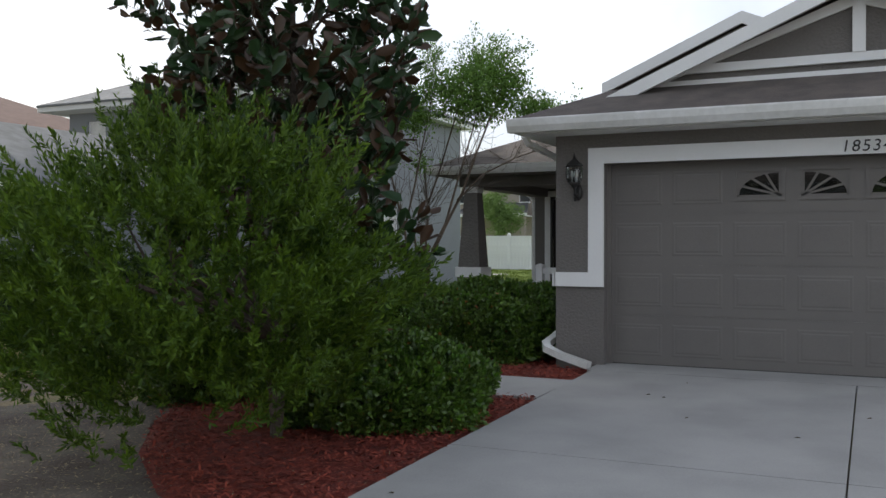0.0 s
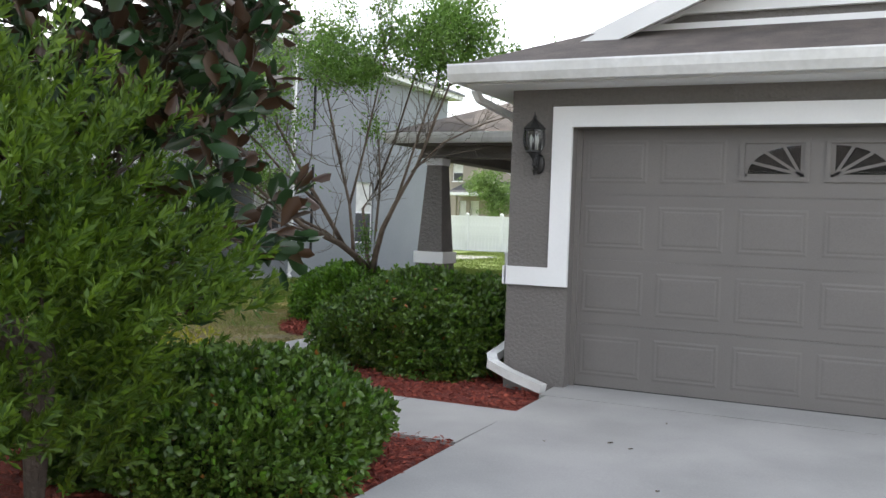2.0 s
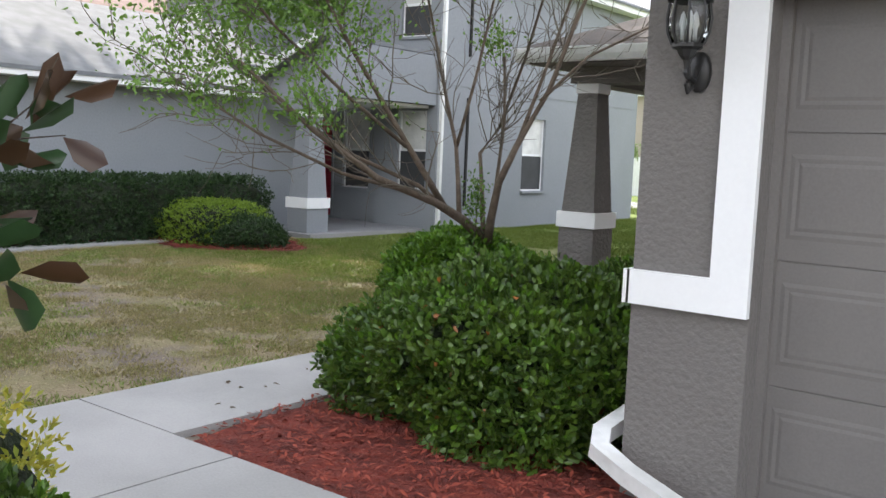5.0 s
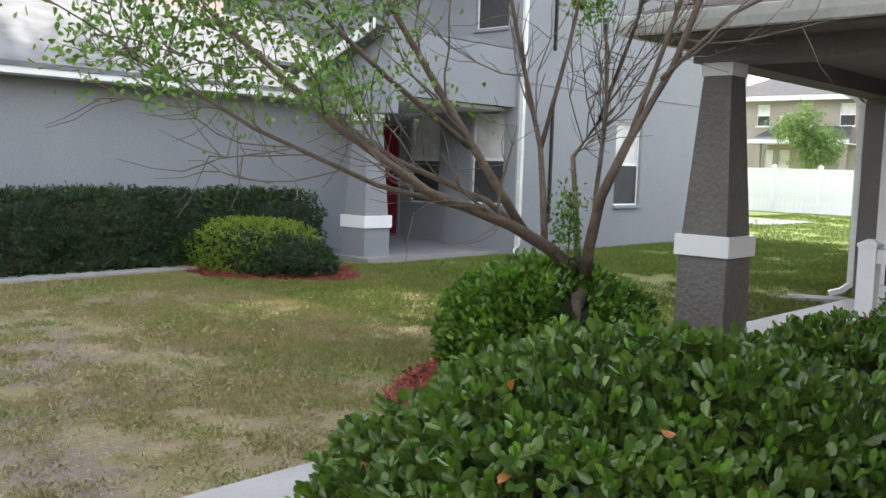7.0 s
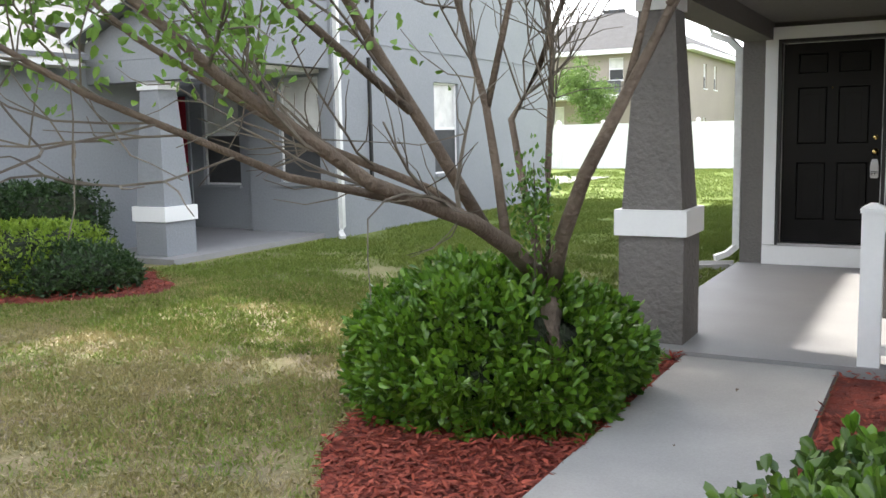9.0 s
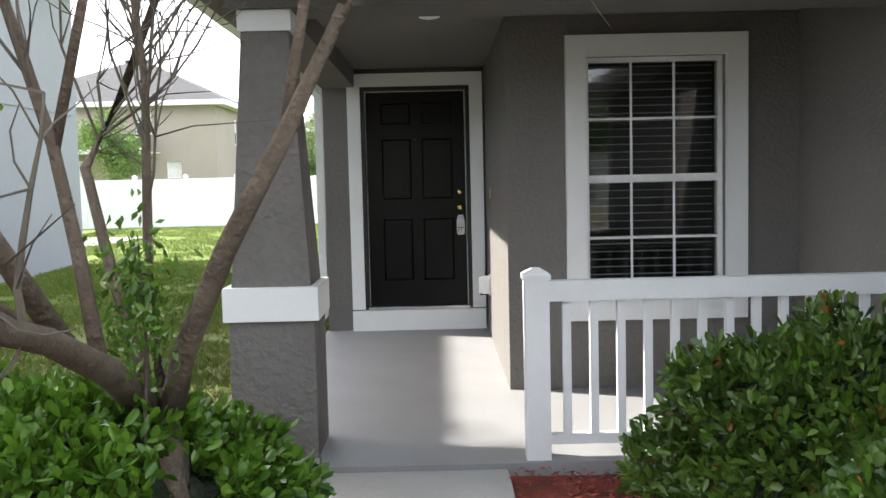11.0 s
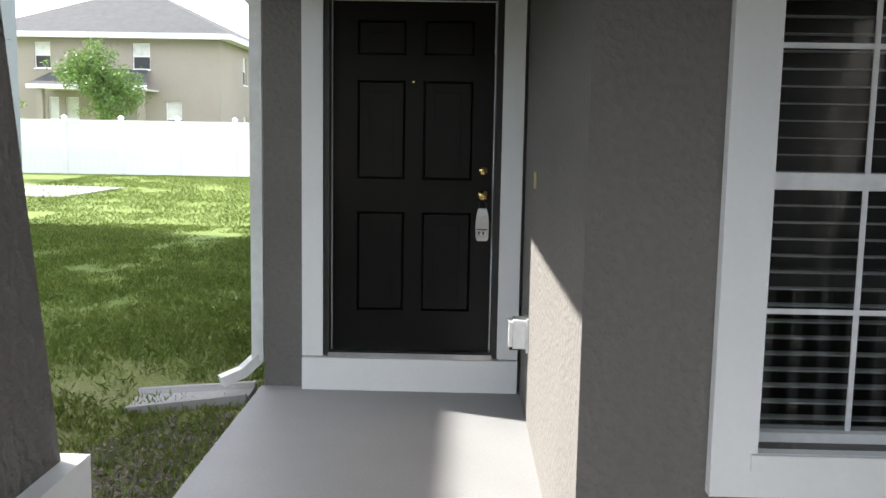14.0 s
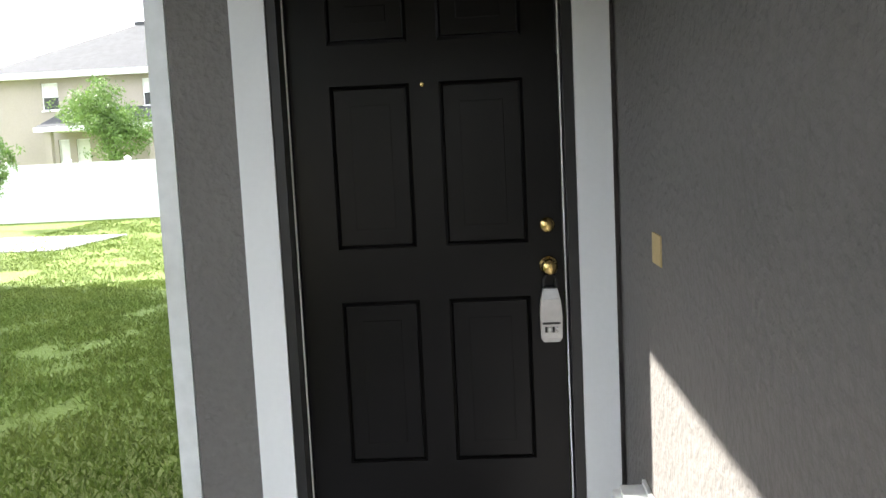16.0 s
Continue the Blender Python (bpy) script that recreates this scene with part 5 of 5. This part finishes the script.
# feathery shrub
def feathery(at, rx, h, seed, plumes=3600):
    rng = np.random.default_rng(seed)
    ob = thing("feathery_shrub", at, "large loose feathery green shrub over red mulch", "shrub")
    clump = unit(rng, 520)
    clump = clump[clump[:, 2] > -0.8]
    reach = rng.uniform(0.35, 1.0, len(clump)) ** 0.45
    pick = rng.integers(0, len(clump), plumes)
    v = clump[pick] + rng.normal(size=(plumes, 3)) * 0.075
    k = lumpy(clump, seed, 0.15, 3.0)[pick] * reach[pick] * rng.uniform(0.86, 1.04, plumes)
    c = np.array([0, 0, h * 0.5])
    q = v * k[:, None] * [rx, rx, h * 0.5] + c
    d = v * [1, 1, 0.4] + [0, 0, 0.9] + rng.normal(size=v.shape) * 0.25
    d /= np.linalg.norm(d, axis=1)[:, None]
    ln = rng.uniform(0.10, 0.22, len(v)) * np.where((v[:, 2] > 0.6) & (rng.uniform(0, 1, len(v)) > 0.8), 1.9, 1.0)
    per = 30
    t = np.tile(np.linspace(0, 1, per), len(v))[:, None]
    P, D, Ln = np.repeat(q, per, 0), np.repeat(d, per, 0), np.repeat(ln, per)[:, None]
    base = P + D * t * Ln
    way = D * 0.95 + rng.normal(size=base.shape) * (0.75 - 0.45 * t)
    me = leaves_mesh("foliage", base, way, 0.058, 0.015, seed=seed)
    tagged(finish("foliage", me, L_FERN, ob), kind="stuff")
    for i in range(9):
        a = i * 2.4
        r = rx * rng.uniform(0.3, 0.7)
        pth = [(0.3, 0.45, -0.1), (0.3 + 0.06 * math.cos(a), 0.45 + 0.06 * math.sin(a), 0.75), (r * 0.6 * math.cos(a), r * 0.6 * math.sin(a), h * 0.55), (r * math.cos(a), r * math.sin(a), h * rng.uniform(0.6, 0.85))]
        part("limb", tube(pth, [0.035, 0.028, 0.015, 0.006], 7), DARKBARK, ob)
    return ob


feathery((-3.45, 3.4, -0.12), 1.38, 2.14, 8)

# ---- shrubs ----
shrub("shrub", (-2.90, 4.90, -0.09), (0.86, 0.88, 0.63), "rounded dark green clipped shrub on red mulch by the driveway", "shrub", L_HOLLY, (0.05, 0.029), shoots=5400, seed=2, young=0.14, low=-0.5)
shrub("shrub", (-3.55, 8.85, -0.06), (0.98, 1.05, 0.86), "broad rounded green shrub on red mulch beside garage wall", "shrub", L_HOLLY, (0.051, 0.029), shoots=7200, seed=3, young=0.14, low=-0.5)
shrub("shrub", (-3.3, 10.4, -0.06), (0.75, 0.85, 0.78), "rounded green shrub on red mulch behind the first one", "shrub", L_HOLLY, (0.051, 0.029), shoots=3900, seed=4, young=0.14)
shrub("shrub", (-3.18, 11.95, -0.06), (0.68, 0.62, 0.76), "loose green shrub on red mulch in front of the porch railing", "shrub", L_HOLLY, (0.062, 0.028), shoots=2500, seed=5, loose=0.18, amount=0.15, young=0.16, low=-0.5)
shrub("shrub", (-6.10, 11.56, -0.06), (0.75, 0.73, 0.75), "dense rounded glossy green shrub round the crape myrtle", "shrub", L_HOLLY2, (0.06, 0.03), shoots=4000, seed=6, low=-0.5, notch=(0.39, 0.57, -0.12, 0.40))
shrub("shrub", (-4.75, 5.0, -0.09), (0.5, 0.5, 0.62), "leafy green shrub behind the yellow plant", "shrub", L_HOLLY, (0.058, 0.027), shoots=1300, seed=15, young=0.15)
shrub("yellow_shrub", (-3.98, 5.86, -0.09), (0.27, 0.23, 0.54), "small yellow-leaved plant at the bed's edge", "shrub", L_YELLOW, shoots=260, seed=7, loose=0.3, stems=3)
for i, y in enumerate((9.0, 10.3, 11.6, 12.9, 14.0)):
    shrub("hedge_shrub", (-13.1, y, -0.06), (0.42, 0.95, 0.98), "dark green clipped hedge shrub against the blue-grey wall", "shrub", L_HEDGE, (0.05, 0.025), 2000, 5, 30 + i, 0.04, low=-0.6, square=6.0, group="hedge along the neighbour's wall")
shrub("shrub", (-12.4, 13.35, -0.06), (0.82, 0.78, 0.64), "bright lime green clipped shrub in a red mulch ring", "shrub", L_LIME, (0.04, 0.02), 2600, 5, 41, 0.02, square=3.2)
shrub("shrub", (-11.62, 13.35, -0.06), (0.70, 0.62, 0.44), "low dark green shrub beside the lime one", "shrub", L_HEDGE, (0.05, 0.025), 1200, 5, 42, 0.05)


def round_tree(at, trunk_h, r, h, seed, n=300, label="small light green round-crowned tree behind the white fence", group="trees behind the fence", leaf=0.13):
    """A small tree: trunk, limbs out to uneven masses of leaves with gaps between them."""
    rng = np.random.default_rng(seed)
    ob = thing("tree", at, label, "tree", group)
    part("trunk", tube([(0, 0, -0.2), (0.03, 0, trunk_h * 0.6), (0, 0.04, trunk_h + h * 0.5)], [0.11, 0.08, 0.03], 8), DARKBARK, ob)
    masses = unit(rng, 13) * rng.uniform(0.35, 0.85, (13, 1)) * [r, r, h * 0.5] + [0, 0, trunk_h + h * 0.45]
    for q in masses:
        part("limb", tube([(0, 0, trunk_h * 0.8), tuple(q * [0.5, 0.5, 0.85]), tuple(q)], [0.04, 0.025, 0.008], 5), DARKBARK, ob)
    c = np.repeat(masses, n // 13, 0)
    c = c + unit(rng, len(c)) * (rng.uniform(0.1, 1, len(c)) ** 0.5)[:, None] * [r * 0.42, r * 0.42, h * 0.17]
    spike = rng.uniform(0, 1, len(c)) < 0.12
    c[spike] += (c[spike] - [0, 0, trunk_h + h * 0.4]) * rng.uniform(0.1, 0.3, (spike.sum(), 1))
    base = np.repeat(c, 24, 0) + rng.normal(size=(len(c) * 24, 3)) * r * 0.07
    me = leaves_mesh("crown", base, rng.normal(size=base.shape) + [0, 0, 0.4], leaf, leaf * 0.5, seed=seed)
    tagged(finish("crown", me, L_TREE, ob), kind="stuff")
    return ob


round_tree((-16.3, 41.5, 0.0), 1.7, 1.45, 2.9, 51, 420, leaf=0.11)
round_tree((-16.95, 35.6, 0.05), 0.8, 0.75, 1.7, 52, 160, "small slender light green tree before the white fence", "", 0.09)
round_tree((-10.5, 56.0, -0.3), 1.6, 1.9, 4.2, 53, 360)
round_tree((-8.5, 50.0, -0.3), 1.6, 1.5, 3.2, 54)
round_tree((-30.0, 52.0, -0.3), 1.6, 2.4, 5.2, 55)


# two tall unseen trees added beyond the neighbour's garage to shade the front lawn, walk and driveway
for k, (tx, ty, cx, cy, rr) in enumerate(((-12.1, 6.4, -1.4, 3.5, 4.6), (-21.0, 7.5, 2.6, 5.1, 5.0))):
    rngo = np.random.default_rng(90 + k)
    oak = thing("unseen_shade_tree", (tx, ty, -0.1), "unseen tall broad leafy tree added to shade the front lawn", "tree", "shade trees")
    part("trunk", tube([(0, 0, -0.2), (0.05, 0, 2.5), (cx * 0.25, cy * 0.2, 5.5), (cx * 0.7, cy * 0.7, 8.8)], [0.24, 0.19, 0.14, 0.05], 10), DARKBARK, oak)
    m_ = 620
    oc = unit(rngo, m_) * (rngo.uniform(0.1, 1, m_) ** 0.45)[:, None] * [rr, rr, 1.9] + [cx, cy, 10.7]
    for q in oc[:22]:
        part("limb", tube([(cx * 0.3, cy * 0.25, 6.0), (cx * 0.5 + q[0] * 0.3, cy * 0.5 + q[1] * 0.3, 8.6), tuple(q)], [0.09, 0.05, 0.015], 5), DARKBARK, oak)
    ob_ = np.repeat(oc, 60, 0) + rngo.normal(size=(m_ * 60, 3)) * [0.45, 0.45, 0.25]
    finish("crown", leaves_mesh("crown", ob_, rngo.normal(size=ob_.shape), 0.24, 0.14, seed=91 + k), L_TREE, oak)["kind"] = "stuff"

# fallen leaves on the concrete
dead = material("dry_leaf", (0.10, 0.065, 0.035), 0.8, None, 8, 40, 0)
rngl = np.random.default_rng(14)
for k in range(46):
    if k < 26:
        x, y = rngl.uniform(-1.8, 2.4), rngl.uniform(2.2, 7.4)
        z = dz(y)
    else:
        x, y, z = rngl.uniform(-5.3, -4.6), rngl.uniform(7.5, 12.6), -0.028
    lf = leaves_mesh("fallen_leaf", np.array([[0, 0, 0.004]]), np.array([[1.0, 0, 0.05]]), 0.045, 0.018, 0.4, k, flat=(0, 0, 3), rounded=True)
    o = finish("fallen_leaf", lf, dead)
    o.location, o.rotation_euler = (x, y, z), (0, 0, rngl.uniform(0, 6.28))
    tagged(o, "small dry brown fallen leaf on pale concrete", "leaf", "fallen leaves on the concrete")

# across the street, behind the walk: unseen, added for what the panes reflect
tagged(part("road", box(-80, 80, -21.5, -14.5, -0.9, -0.575), material("asphalt", (0.05, 0.05, 0.052), 0.9, (0.04, 0.04, 0.042), 1.0, 80, 0.5, 0.005)), kind="structure")
far_house(-24.0, -11.0, -44.0, -33.0, -0.6, 4.4, TAN, SHINGLE_D, "two-storey tan stucco house across the street", [], 2.0)
far_house(-7.5, 5.5, -44.0, -33.0, -0.6, 4.4, BLUEGREY, SHINGLE, "two-storey blue-grey stucco house across the street", [], 2.0)
far_house(9.0, 22.0, -44.0, -33.0, -0.6, 4.4, TAN, SHINGLE_B, "two-storey tan stucco house with red-brown roof across the street", [], 2.0)
for k, (x, y) in enumerate(((-9.3, -27.0), (2.5, -25.5), (7.5, -28.0), (-16.0, -26.0))):
    round_tree((x, y, -0.6), 2.2, 2.3, 5.0, 60 + k, 300, "round-crowned green street tree", "street trees", 0.2)

# ---- grass ----
def grass(name, x0, x1, y0, y1, n, h, mat, seed, avoid, patchy=0.0):
    rng = np.random.default_rng(seed)
    x, y = rng.uniform(x0, x1, n), rng.uniform(y0, y1, n)
    dens = np.array([noise.noise((a * 0.9, b * 0.9, seed)) + 0.6 * noise.noise((a * 3.3, b * 3.3, seed)) for a, b in zip(x, y)])
    if patchy:
        dens -= 0.2 * np.clip((10.5 - y) / 2.5, 0, 1)
    keep = (dens * (1 + 2 * patchy) + rng.uniform(-0.15, 0.6, n) > patchy * 0.8)
    for q in avoid:
        keep &= ~inside(x, y, q)
    x, y = x[keep], y[keep]
    base = np.stack([x, y, np.array([ground_z(a, b) for a, b in zip(x, y)]) - 0.003], 1)
    way = rng.normal(size=base.shape) * [0.6, 0.6, 0.1] + [0, 0, 1]
    me = leaves_mesh(name, base, way, h, 0.0045, 0.1, seed, curl=0.3)
    return tagged(finish(name, me, mat), kind="stuff")


AVOID = [[(-5.45, 5.9), (-5.45, 12.9), (-1.9, 12.9), (-1.9, 5.9)], [(-5.41, 12.9), (-5.41, 10.0), (-5.7, 9.75), (-6.1, 9.95), (-6.5, 10.5), (-6.7, 11.2), (-6.6, 11.9), (-6.05, 12.6)],
         [(-1.97, 2.2), (-1.96, 5.97), (-4.9, 5.97), (-4.9, 5.0), (-4.4, 4.0), (-3.8, 3.2), (-3.0, 2.5), (-2.4, 2.2)],
         [(-5.9, 12.8), (-5.9, 24), (-2, 24), (-2, 12.8)], blob(-11.95, 13.4, 1.25, 1.1, seed=4), [(-20, 4), (-12.35, 4), (-12.45, 12.9), (-11.9, 15), (-11.9, 18), (-11.65, 18), (-11.65, 27.6), (-20, 27.6)]]
AVOID += [blob(-4.6, 1.9, 2.3, 2.3, seed=12, wob=0.06)]
grass("grass", -12.4, -5.4, 4.5, 14.5, 330000, 0.036, BLADE, 61, AVOID, 0.12)
grass("green_grass", -12.4, -5.4, 5.5, 15.0, 150000, 0.040, BLADE_T, 64, AVOID, 0.6)
grass("grass", -15.0, -5.0, 26.0, 37.5, 70000, 0.06, BLADE_G, 63, AVOID)
grass("grass", -11.7, -5.8, 12.0, 26.0, 210000, 0.05, BLADE_G, 62, AVOID)
soil_bits = np.random.default_rng(88)
n = 55000
x, y = soil_bits.uniform(-12.3, -5.45, n), soil_bits.uniform(5.0, 13.0, n)
keep = soil_bits.uniform(0, 1, n) < np.clip((12.5 - y) / 4, 0.15, 1)
for q in AVOID:
    keep &= ~inside(x, y, q)
p = np.stack([x[keep], y[keep], np.full(keep.sum(), -0.07) + soil_bits.uniform(0.012, 0.04, keep.sum())], 1)
w = soil_bits.normal(size=p.shape) * [1, 1, 0.3]
tagged(finish("dead_grass_bits", leaves_mesh("dead_grass_bits", p, w, 0.045, 0.006, 0.2, 89, flat=(0, 0, 2)), STRAW), kind="stuff")
